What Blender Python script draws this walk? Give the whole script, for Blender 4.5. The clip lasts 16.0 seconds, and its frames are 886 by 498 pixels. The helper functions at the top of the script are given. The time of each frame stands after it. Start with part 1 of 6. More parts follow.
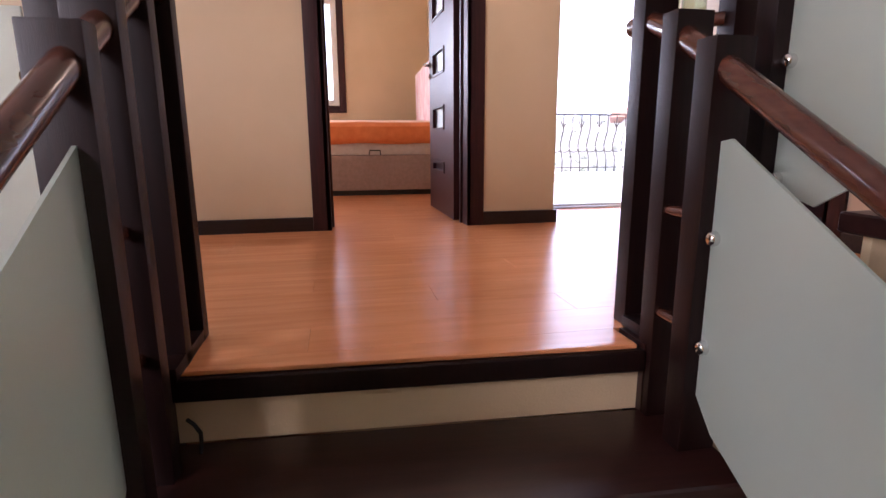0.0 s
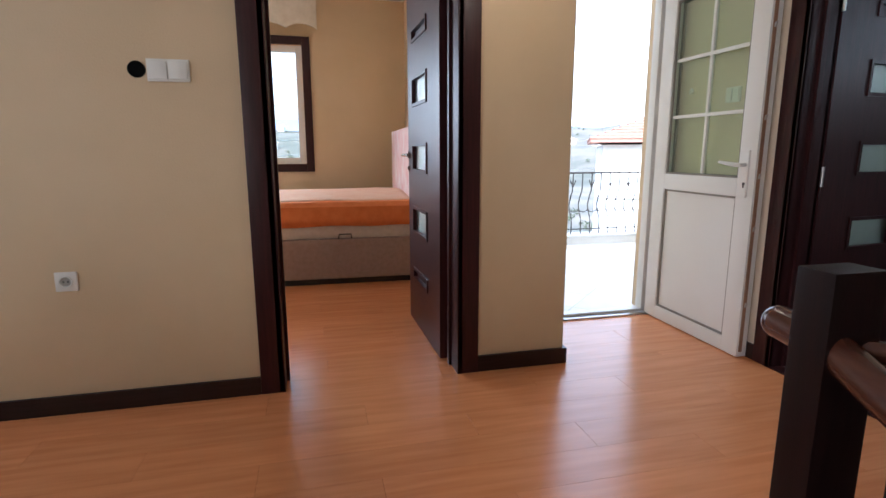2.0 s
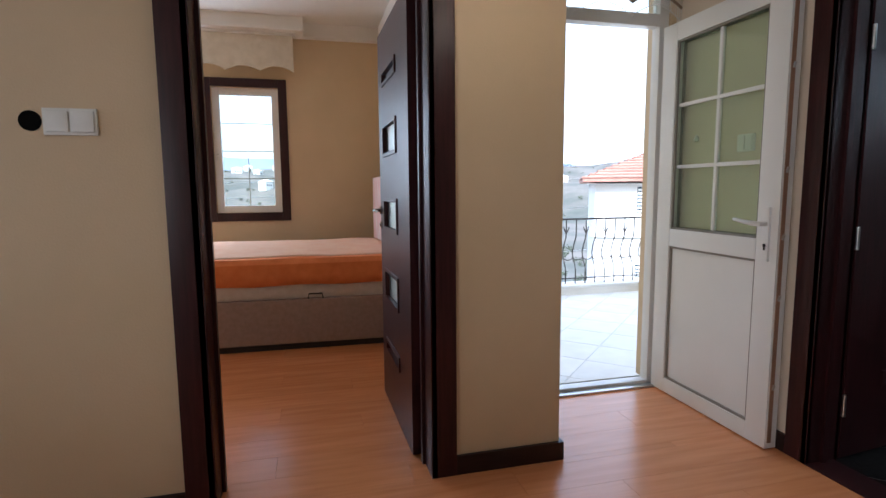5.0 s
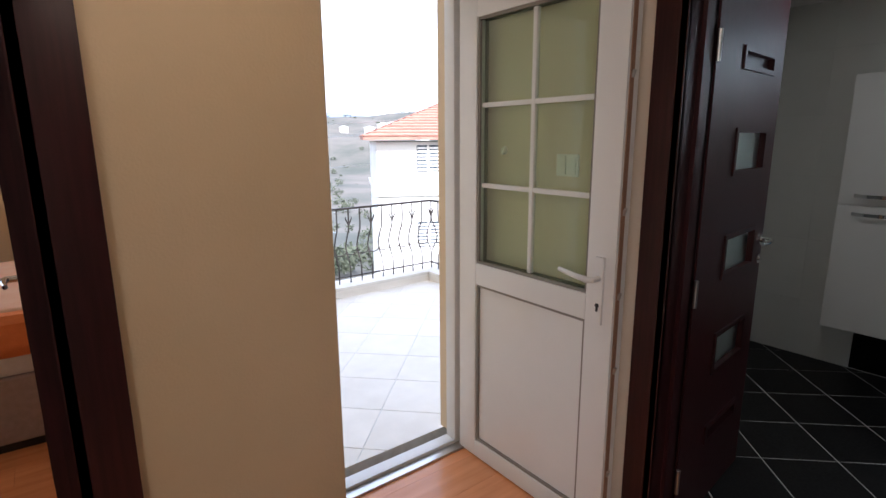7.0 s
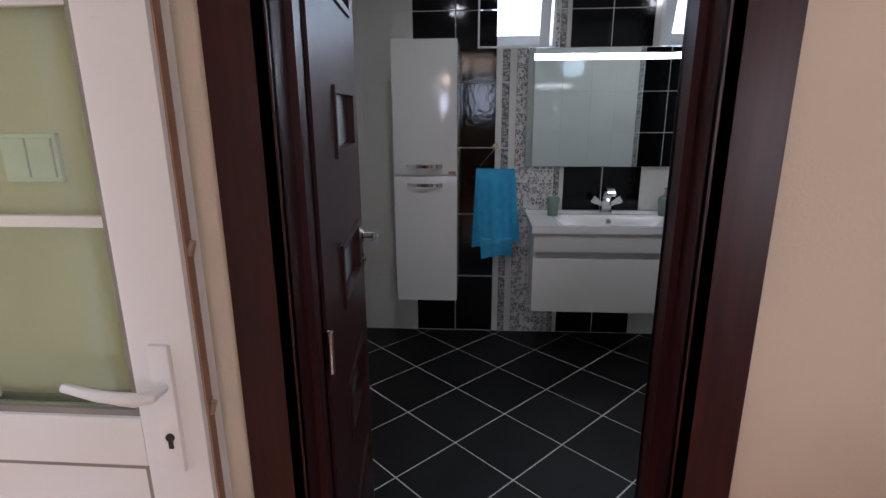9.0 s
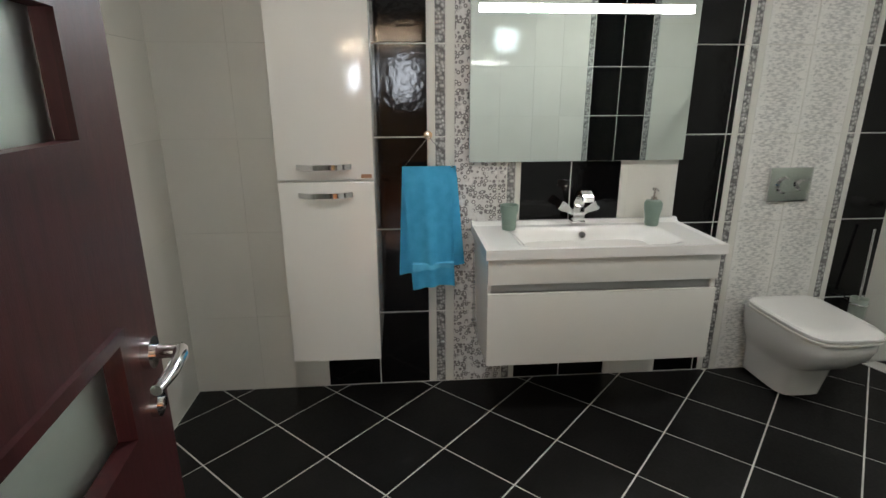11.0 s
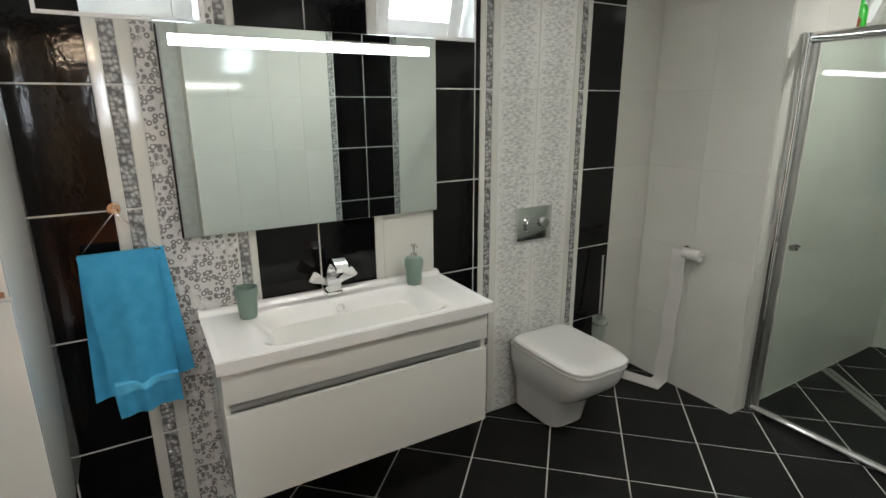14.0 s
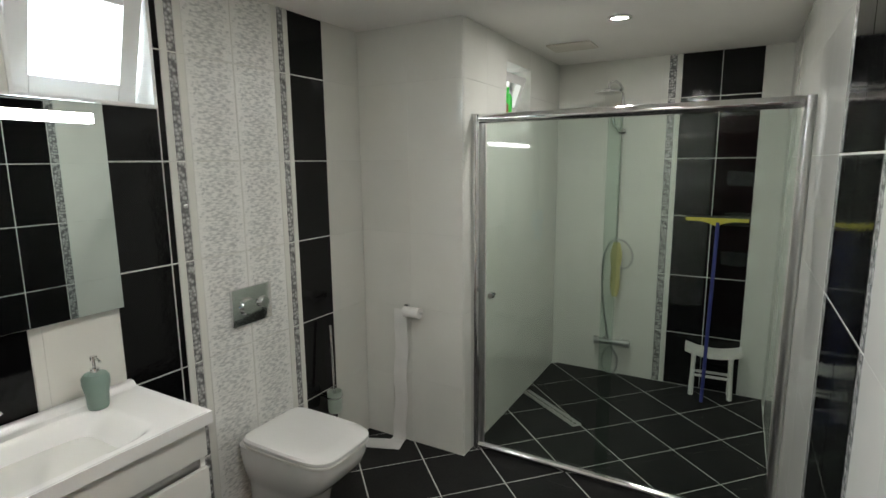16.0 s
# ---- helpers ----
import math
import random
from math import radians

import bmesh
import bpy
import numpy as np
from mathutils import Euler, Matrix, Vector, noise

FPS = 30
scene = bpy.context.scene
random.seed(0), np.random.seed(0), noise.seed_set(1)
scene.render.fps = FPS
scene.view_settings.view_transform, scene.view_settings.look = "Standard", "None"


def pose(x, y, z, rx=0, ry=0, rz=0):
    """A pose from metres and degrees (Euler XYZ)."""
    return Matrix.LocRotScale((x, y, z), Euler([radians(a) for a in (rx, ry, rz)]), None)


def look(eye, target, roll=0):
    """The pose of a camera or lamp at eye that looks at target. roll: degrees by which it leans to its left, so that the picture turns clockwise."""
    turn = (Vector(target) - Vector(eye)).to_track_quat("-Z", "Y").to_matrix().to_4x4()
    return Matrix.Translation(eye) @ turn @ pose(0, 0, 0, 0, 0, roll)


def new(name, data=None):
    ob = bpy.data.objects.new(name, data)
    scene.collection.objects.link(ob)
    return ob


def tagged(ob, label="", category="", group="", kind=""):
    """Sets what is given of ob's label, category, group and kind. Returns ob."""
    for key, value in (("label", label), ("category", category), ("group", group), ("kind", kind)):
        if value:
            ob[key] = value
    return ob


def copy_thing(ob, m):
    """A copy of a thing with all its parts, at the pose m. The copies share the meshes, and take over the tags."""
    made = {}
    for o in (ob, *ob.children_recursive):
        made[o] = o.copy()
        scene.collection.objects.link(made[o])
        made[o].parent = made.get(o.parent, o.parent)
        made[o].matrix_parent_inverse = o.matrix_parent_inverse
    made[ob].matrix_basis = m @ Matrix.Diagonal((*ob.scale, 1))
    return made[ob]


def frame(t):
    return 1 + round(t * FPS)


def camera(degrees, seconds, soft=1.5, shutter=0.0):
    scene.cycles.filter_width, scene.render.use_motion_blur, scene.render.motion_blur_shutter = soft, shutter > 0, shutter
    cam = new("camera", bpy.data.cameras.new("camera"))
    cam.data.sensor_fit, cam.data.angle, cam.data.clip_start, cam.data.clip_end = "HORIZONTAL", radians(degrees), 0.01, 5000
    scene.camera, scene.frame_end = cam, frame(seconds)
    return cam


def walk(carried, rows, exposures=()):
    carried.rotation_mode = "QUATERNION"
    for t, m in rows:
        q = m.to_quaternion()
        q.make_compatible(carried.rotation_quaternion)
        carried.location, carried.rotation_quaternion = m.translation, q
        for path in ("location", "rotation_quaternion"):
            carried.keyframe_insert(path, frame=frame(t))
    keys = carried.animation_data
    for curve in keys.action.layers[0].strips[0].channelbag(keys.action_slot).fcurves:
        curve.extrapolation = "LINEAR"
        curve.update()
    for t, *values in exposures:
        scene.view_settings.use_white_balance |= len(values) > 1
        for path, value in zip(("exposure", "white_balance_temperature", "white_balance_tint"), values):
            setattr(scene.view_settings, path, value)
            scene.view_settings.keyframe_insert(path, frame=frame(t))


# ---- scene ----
cam = camera(80.4, 16.0)
PATH = [
    (0, (-0.087, -0.116, 0.547), (0.289, 1.805, 0.138), -0.3),
    (0.5, (-0.049, 0.083, 0.658), (0.391, 1.992, 0.256), -1.1),
    (1, (0.023, 0.342, 0.833), (0.498, 2.245, 0.442), -0.6),
    (1.5, (0.02, 0.563, 0.958), (0.502, 2.464, 0.567), -0.2),
    (2, (0.033, 0.684, 1.14), (0.499, 2.594, 0.772), -0.1),
    (2.5, (0.074, 0.692, 1.239), (0.516, 2.62, 0.939), -0.0),
    (3, (0.091, 0.687, 1.252), (0.499, 2.633, 1.042), -0.0),
    (3.2, (0.095, 0.692, 1.239), (0.486, 2.645, 1.058), -0.0),
    (5.3, (0.322, 1.216, 1.234), (0.872, 3.123, 0.982), -0.7),
    (5.5, (0.385, 1.307, 1.297), (1.023, 3.182, 1.023), -0.6),
    (6, (0.464, 1.495, 1.371), (1.316, 3.274, 1.041), -0.5),
    (6.5, (0.55, 1.766, 1.49), (1.561, 3.448, 1.105), -0.3),
    (7, (0.728, 1.951, 1.557), (1.921, 3.502, 1.142), -0.4),
    (7.5, (0.992, 2.163, 1.586), (2.479, 3.426, 1.147), -0.5),
    (8, (1.117, 2.354, 1.553), (2.887, 3.173, 1.111), -0.7),
    (8.5, (1.215, 2.48, 1.55), (3.118, 2.864, 1.072), -0.2),
    (9, (1.477, 2.499, 1.529), (3.405, 2.627, 1.012), -0.3),
    (9.5, (1.775, 2.515, 1.528), (3.7, 2.524, 0.984), -0.3),
    (11.8, (2.732, 2.514, 1.461), (4.623, 2.295, 0.848), 0.2),
    (12, (2.785, 2.517, 1.472), (4.668, 2.279, 0.84), 0.3),
    (12.5, (2.843, 2.452, 1.518), (4.709, 2.139, 0.87), 0.2),
    (13, (2.838, 2.4, 1.573), (4.674, 1.915, 0.944), -0.0),
    (13.5, (2.857, 2.347, 1.605), (4.625, 1.612, 1.026), -0.1),
    (14, (2.891, 2.301, 1.619), (4.559, 1.333, 1.091), -0.3),
    (14.5, (2.948, 2.243, 1.639), (4.523, 1.109, 1.156), -0.4),
    (15, (2.986, 2.214, 1.663), (4.414, 0.88, 1.237), -0.5),
    (15.5, (2.998, 2.206, 1.673), (4.206, 0.655, 1.303), -0.5),
    (16, (2.995, 2.196, 1.677), (3.965, 0.478, 1.351), -0.5),
]
EXPOSURES = [(0.0, 2.60, 5700, 29), (1.0, 2.40, 5600, 22), (2.0, 2.0, 5300, 9), (3.0, 1.75, 5250, 7), (5.5, 1.55, 5250, 10), (6.5, 1.55, 5600, 14), (7.5, 1.2, 5900, 15), (8.0, 0.48, 6100, 12), (8.5, 1.05, 6050, 17), (9.0, 2.15, 5500, 20), (9.5, 2.75, 5850, 18), (12.0, 3.3, 6300, 11), (16.0, 3.3, 6250, 11)]
walk(cam, [(t, look(eye, target, roll)) for t, eye, target, roll in PATH], EXPOSURES)

# ---- world, sun, exposure ----
SUN_EL, SUN_AZ = 42.0, 215.0
world = bpy.data.worlds.new("sky")
scene.world = world
world.use_nodes = True
wn = world.node_tree.nodes
sky = wn.new("ShaderNodeTexSky")
sky.sky_type, sky.sun_disc = "NISHITA", False
sky.sun_elevation, sky.sun_rotation = radians(SUN_EL), radians(SUN_AZ)
sky.air_density, sky.dust_density = 1.6, 4.0
wn["Background"].inputs["Strength"].default_value = 0.15
cloud = wn.new("ShaderNodeTexNoise")
cloud.inputs["Scale"].default_value, cloud.inputs["Detail"].default_value = 3.2, 9
wco = wn.new("ShaderNodeTexCoord")
wmap = wn.new("ShaderNodeMapping")
wmap.inputs["Scale"].default_value = (1, 1, 3.2)
world.node_tree.links.new(wco.outputs["Generated"], wmap.inputs["Vector"])
world.node_tree.links.new(wmap.outputs[0], cloud.inputs["Vector"])
cramp = wn.new("ShaderNodeMapRange")
cramp.inputs["From Min"].default_value, cramp.inputs["From Max"].default_value = 0.28, 0.62
world.node_tree.links.new(cloud.outputs[0], cramp.inputs[0])
cmix = wn.new("ShaderNodeMix")
cmix.data_type = "RGBA"
cmix.inputs[7].default_value = (5.7, 6.0, 6.7, 1)
world.node_tree.links.new(cramp.outputs[0], cmix.inputs[0])
world.node_tree.links.new(sky.outputs[0], cmix.inputs[6])
world.node_tree.links.new(cmix.outputs[2], wn["Background"].inputs["Color"])


def lamp(name, kind, m, energy, color, size=0.1, size_y=None):
    d = bpy.data.lights.new(name, kind)
    d.energy, d.color = energy, color
    if kind == "AREA":
        d.size = size
        if size_y:
            d.shape, d.size_y = "RECTANGLE", size_y
    elif kind == "SUN":
        d.angle = radians(size)
    else:
        d.shadow_soft_size = size
    ob = new(name, d)
    ob.matrix_world = m
    return ob


lamp("sun", "SUN", pose(0, 0, 30, 90 - SUN_EL, 0, 180 - SUN_AZ), 3.0, (1.0, 0.95, 0.87), 3.0)
# daylight standing in the window openings; the stairwell one is an added fill
lamp("stairwell_fill", "AREA", look((-2.86, -1.2, 1.55), (1.5, 1.2, 0.9)), 17.5, (1.0, 0.90, 0.81), 1.3, 1.2)
lamp("hall_window_daylight", "AREA", look((-2.79, 2.42, 1.735), (2.0, 2.42, 1.6)), 2.0, (0.90, 0.95, 1.0), 0.42, 0.67)
lamp("bath_window_daylight", "AREA", look((5.18, 2.25, 2.12), (3.4, 2.2, 0.6)), 0.95, (0.85, 0.93, 1.0), 0.36, 0.3)
lamp("bath_window_daylight", "AREA", look((5.18, 1.16, 2.12), (3.4, 1.1, 0.6)), 0.95, (0.85, 0.93, 1.0), 0.36, 0.3)
for cx, cy in ((0.92, 2.37), (0.95, 2.53), (0.92, 2.69)):
    lamp("chandelier_bulb_light", "POINT", pose(cx, cy, 2.08), 0.6, (1.0, 0.78, 0.56), 0.03)
lamp("bedroom_window_daylight", "AREA", look((-1.61, 7.34, 1.66), (-0.6, 4.6, 0.9)), 25, (0.95, 0.97, 1.0), 0.6, 1.2)
for sx, sy in ((3.6, -0.75), (3.5, 1.0), (3.3, 2.7)):
    lamp("bath_spot_light", "AREA", look((sx, sy, 2.385), (sx, sy, 0)), 0.95 if sy < 0 else 1.0, (1.0, 0.96, 0.88), 0.08)

# ---- materials ----
MATS = {}


def shader(name):
    m = bpy.data.materials.new(name)
    m.use_nodes = True
    t = m.node_tree
    MATS[name] = m
    return m, t, t.nodes, t.links, t.nodes["Principled BSDF"]


def surf(name, c1, c2=None, scale=6.0, rough=0.5, metal=0.0, bump=0.05, bscale=60.0, stretch=(1, 1, 1), vary=0.0, rvary=0.1, coat=0.0, spec=0.5, detail=6):
    """Two-scale procedural surface: blotches between two colours, fine bump, uneven gloss, piece-to-piece variation."""
    m, t, n, l, p = shader(name)
    c2 = c2 or tuple(v * 0.88 for v in c1)
    co = n.new("ShaderNodeTexCoord")
    mp = n.new("ShaderNodeMapping")
    mp.inputs["Scale"].default_value = stretch
    l.new(co.outputs["Object"], mp.inputs["Vector"])
    oi = n.new("ShaderNodeObjectInfo")
    off = n.new("ShaderNodeVectorMath")
    off.operation = "MULTIPLY_ADD"
    rv = n.new("ShaderNodeCombineXYZ")
    for k in range(3):
        l.new(oi.outputs["Random"], rv.inputs[k])
    l.new(rv.outputs[0], off.inputs[0])
    off.inputs[1].default_value = (17.0, 31.0, 23.0)
    l.new(mp.outputs[0], off.inputs[2])
    a = n.new("ShaderNodeTexNoise")
    a.inputs["Scale"].default_value, a.inputs["Detail"].default_value = scale, detail
    l.new(off.outputs[0], a.inputs["Vector"])
    b = n.new("ShaderNodeTexNoise")
    b.inputs["Scale"].default_value, b.inputs["Detail"].default_value = bscale, 4
    l.new(off.outputs[0], b.inputs["Vector"])
    ramp = n.new("ShaderNodeMapRange")
    ramp.inputs["From Min"].default_value, ramp.inputs["From Max"].default_value = 0.33, 0.67
    l.new(a.outputs[0], ramp.inputs[0])
    mix = n.new("ShaderNodeMix")
    mix.data_type = "RGBA"
    mix.inputs[6].default_value, mix.inputs[7].default_value = (*c1, 1), (*c2, 1)
    l.new(ramp.outputs[0], mix.inputs[0])
    hsv = n.new("ShaderNodeHueSaturation")
    l.new(mix.outputs[2], hsv.inputs["Color"])
    if vary:
        vr = n.new("ShaderNodeMapRange")
        vr.inputs["To Min"].default_value, vr.inputs["To Max"].default_value = 1 - vary, 1 + vary
        l.new(oi.outputs["Random"], vr.inputs[0])
        l.new(vr.outputs[0], hsv.inputs["Value"])
    l.new(hsv.outputs[0], p.inputs["Base Color"])
    rr = n.new("ShaderNodeMapRange")
    rr.inputs["To Min"].default_value, rr.inputs["To Max"].default_value = rough * (1 - rvary), min(1, rough * (1 + rvary * 2))
    l.new(b.outputs[0], rr.inputs[0])
    l.new(rr.outputs[0], p.inputs["Roughness"])
    p.inputs["Metallic"].default_value = metal
    p.inputs["Specular IOR Level"].default_value = spec
    p.inputs["Coat Weight"].default_value, p.inputs["Coat Roughness"].default_value = coat, 0.06
    if bump:
        bp = n.new("ShaderNodeBump")
        bp.inputs["Strength"].default_value, bp.inputs["Distance"].default_value = bump, 0.01
        l.new(b.outputs[0], bp.inputs["Height"])
        l.new(bp.outputs[0], p.inputs["Normal"])
    return m


def glass(name, color=(0.95, 1, 0.97), rough=0.0):
    m, t, n, l, p = shader(name)
    p.inputs["Base Color"].default_value = (*color, 1)
    p.inputs["Transmission Weight"].default_value = 1.0
    p.inputs["Roughness"].default_value = rough
    p.inputs["IOR"].default_value = 1.45
    return m


def thin_glass(name, tint):
    """A thin pane: clear straight through, mirror gloss growing at grazing angles."""
    m, t, n, l, p = shader(name)
    n.remove(p)
    tr = n.new("ShaderNodeBsdfTransparent")
    tr.inputs["Color"].default_value = (*tint, 1)
    gl = n.new("ShaderNodeBsdfGlossy")
    gl.inputs["Roughness"].default_value = 0.015
    lw = n.new("ShaderNodeLayerWeight")
    lw.inputs["Blend"].default_value = 0.5
    pw = n.new("ShaderNodeMath")
    pw.operation = "POWER"
    pw.inputs[1].default_value = 4.0
    l.new(lw.outputs["Facing"], pw.inputs[0])
    fr_ = n.new("ShaderNodeMath")
    fr_.operation = "MULTIPLY_ADD"
    fr_.inputs[1].default_value, fr_.inputs[2].default_value = 0.7, 0.035
    l.new(pw.outputs[0], fr_.inputs[0])
    mx = n.new("ShaderNodeMixShader")
    l.new(fr_.outputs[0], mx.inputs[0])
    l.new(tr.outputs[0], mx.inputs[1])
    l.new(gl.outputs[0], mx.inputs[2])
    l.new(mx.outputs[0], n["Material Output"].inputs["Surface"])
    return m


def glow(name, color, strength):
    m, t, n, l, p = shader(name)
    p.inputs["Base Color"].default_value = (*color, 1)
    p.inputs["Emission Color"].default_value = (*color, 1)
    p.inputs["Emission Strength"].default_value = strength
    return m


PAINT = surf("cream_paint", (0.68, 0.525, 0.33), (0.64, 0.49, 0.30), 2.5, 0.55, bump=0.12, bscale=140)
PAINT_GREEN = surf("pale_cream_paint", (0.70, 0.60, 0.47), (0.66, 0.56, 0.435), 2.5, 0.55, bump=0.12, bscale=140)
CEIL = surf("ceiling_paint", (0.82, 0.80, 0.76), (0.78, 0.76, 0.72), 2.0, 0.7, bump=0.08, bscale=120)
WENGE = surf("wenge_wood", (0.040, 0.0090, 0.0102), (0.021, 0.0052, 0.0058), 5.0, 0.36, bump=0.06, bscale=50, stretch=(14, 14, 0.9), vary=0.12, spec=0.35)
STAIRW = surf("blackened_stair_wood", (0.012, 0.0042, 0.0036), (0.007, 0.0027, 0.0024), 5.0, 0.38, bump=0.06, bscale=50, stretch=(14, 14, 0.9), vary=0.1, spec=0.22)
WENGE_H = surf("wenge_wood_level", (0.024, 0.010, 0.009), (0.013, 0.006, 0.005), 5.0, 0.36, bump=0.06, bscale=50, stretch=(0.9, 14, 14), spec=0.35)
MAHOG = surf("dark_red_handrail_wood", (0.075, 0.024, 0.014), (0.045, 0.013, 0.008), 5.0, 0.22, bump=0.04, bscale=50, stretch=(10, 0.8, 10), coat=0.3)
TREAD = surf("dark_tread_wood", (0.030, 0.0095, 0.0075), (0.018, 0.006, 0.005), 4.0, 0.3, bump=0.05, bscale=40, stretch=(0.8, 12, 12))
LAM = surf("laminate_plank", (0.75, 0.315, 0.13), (0.65, 0.25, 0.096), 3.0, 0.20, bump=0.035, bscale=26, stretch=(0.8, 9, 9), vary=0.045, rvary=0.25)
LAM_J = surf("laminate_joint", (0.30, 0.14, 0.07), rough=0.6)
PVC = surf("white_pvc", (0.80, 0.80, 0.78), (0.77, 0.77, 0.75), 3, 0.28, bump=0.01)
PVC_EDGE = surf("brown_weather_seal", (0.34, 0.20, 0.13), (0.28, 0.16, 0.10), 8, 0.6)
GASKET = surf("grey_gasket", (0.27, 0.25, 0.22), rough=0.7)
GLASS = thin_glass("clear_glass", (0.93, 0.96, 0.94))
GLASS_DOOR = thin_glass("greenish_door_glass", (0.86, 0.93, 0.85))
GLASS_SH = thin_glass("shower_glass", (0.90, 0.95, 0.92))
FROST = glass("frosted_glass", (0.62, 0.70, 0.62), 0.5)
FROST.node_tree.nodes["Principled BSDF"].inputs["Transmission Weight"].default_value = 0.62
FROST_DOOR = glass("satin_door_glass", (0.80, 0.93, 0.88), 0.4)
BLACKT = surf("black_gloss_tile", (0.003, 0.003, 0.0034), (0.005, 0.0048, 0.005), 4, 0.06, bump=0.05, bscale=38, vary=0.1, rvary=0.04, spec=0.27)
WHITET = surf("white_gloss_tile", (0.72, 0.72, 0.67), (0.68, 0.68, 0.63), 3, 0.07, bump=0.02, bscale=9, vary=0.015)
GROUT = surf("pale_grout", (0.68, 0.68, 0.64), (0.58, 0.58, 0.54), 20, 0.8, bump=0.1)
FLOORT = surf("black_floor_tile", (0.007, 0.0068, 0.0066), (0.012, 0.0117, 0.0114), 5, 0.42, bump=0.05, bscale=90, vary=0.15, rvary=0.25, spec=0.2)
CREAMT = surf("cream_balcony_tile", (0.78, 0.73, 0.64), (0.72, 0.67, 0.58), 6, 0.45, bump=0.06, vary=0.05)
MARBLE = surf("pale_marble_coping", (0.70, 0.66, 0.58), (0.62, 0.58, 0.50), 5, 0.4)


def stone_tile(name, cell, rough, metal, dark, flat=1.0, white=0.56):
    """Silver pebble relief: rounded cells, bright on top with grey between."""
    m, t, n, l, p = shader(name)
    co = n.new("ShaderNodeTexCoord")
    v = n.new("ShaderNodeTexVoronoi")
    v.inputs["Scale"].default_value = cell
    sq = n.new("ShaderNodeMapping")
    sq.inputs["Scale"].default_value = (1.0, flat, 1.0)
    l.new(co.outputs["Object"], sq.inputs["Vector"])
    l.new(sq.outputs[0], v.inputs["Vector"])
    w = n.new("ShaderNodeTexNoise")
    w.inputs["Scale"].default_value = cell * 0.35
    l.new(co.outputs["Object"], w.inputs["Vector"])
    ramp = n.new("ShaderNodeValToRGB")
    e = ramp.color_ramp.elements
    e[0].position, e[0].color = 0.15, (0.70, 0.70, 0.68, 1)
    e[1].position, e[1].color = 0.66, (*(dark,) * 3, 1)
    l.new(v.outputs["Distance"], ramp.inputs[0])
    mix = n.new("ShaderNodeMix")
    mix.data_type = "RGBA"
    mix.inputs[7].default_value = (0.74, 0.74, 0.71, 1)
    g = n.new("ShaderNodeMapRange")
    g.inputs["From Min"].default_value, g.inputs["From Max"].default_value = white, white + 0.2
    l.new(w.outputs[0], g.inputs[0])
    l.new(g.outputs[0], mix.inputs[0])
    l.new(ramp.outputs[0], mix.inputs[6])
    l.new(mix.outputs[2], p.inputs["Base Color"])
    p.inputs["Roughness"].default_value, p.inputs["Metallic"].default_value = rough, metal
    b = n.new("ShaderNodeBump")
    b.inputs["Strength"].default_value, b.inputs["Distance"].default_value = 0.55, 0.012
    b.invert = True
    l.new(v.outputs["Distance"], b.inputs["Height"])
    l.new(b.outputs[0], p.inputs["Normal"])
    return m


def ring_tile(name, cell, lo, hi, ink, patch):
    """White glazed tile printed with dark pebble outlines, broken by plain patches."""
    m, t, n, l, p = shader(name)
    co = n.new("ShaderNodeTexCoord")
    v = n.new("ShaderNodeTexVoronoi")
    v.inputs["Scale"].default_value = cell
    v.inputs["Randomness"].default_value = 0.75
    l.new(co.outputs["Object"], v.inputs["Vector"])
    ramp = n.new("ShaderNodeValToRGB")
    ramp.color_ramp.elements[0].position, ramp.color_ramp.elements[0].color = lo - 0.1, (0.72, 0.71, 0.69, 1)
    ramp.color_ramp.elements[1].position, ramp.color_ramp.elements[1].color = hi + 0.12, (0.66, 0.65, 0.63, 1)
    for pos in (lo, hi):
        e = ramp.color_ramp.elements.new(pos)
        e.color = (ink, ink * 0.95, ink * 0.95, 1)
    l.new(v.outputs["Distance"], ramp.inputs[0])
    w = n.new("ShaderNodeTexNoise")
    w.inputs["Scale"].default_value = 13.0
    l.new(co.outputs["Object"], w.inputs["Vector"])
    g = n.new("ShaderNodeMapRange")
    g.inputs["From Min"].default_value, g.inputs["From Max"].default_value = patch, patch + 0.08
    l.new(w.outputs[0], g.inputs[0])
    mix = n.new("ShaderNodeMix")
    mix.data_type = "RGBA"
    mix.inputs[7].default_value = (0.73, 0.72, 0.70, 1)
    l.new(g.outputs[0], mix.inputs[0])
    l.new(ramp.outputs[0], mix.inputs[6])
    l.new(mix.outputs[2], p.inputs["Base Color"])
    p.inputs["Roughness"].default_value = 0.14
    b = n.new("ShaderNodeBump")
    b.inputs["Strength"].default_value, b.inputs["Distance"].default_value = 0.4, 0.008
    b.invert = True
    l.new(v.outputs["Distance"], b.inputs["Height"])
    l.new(b.outputs[0], p.inputs["Normal"])
    return m


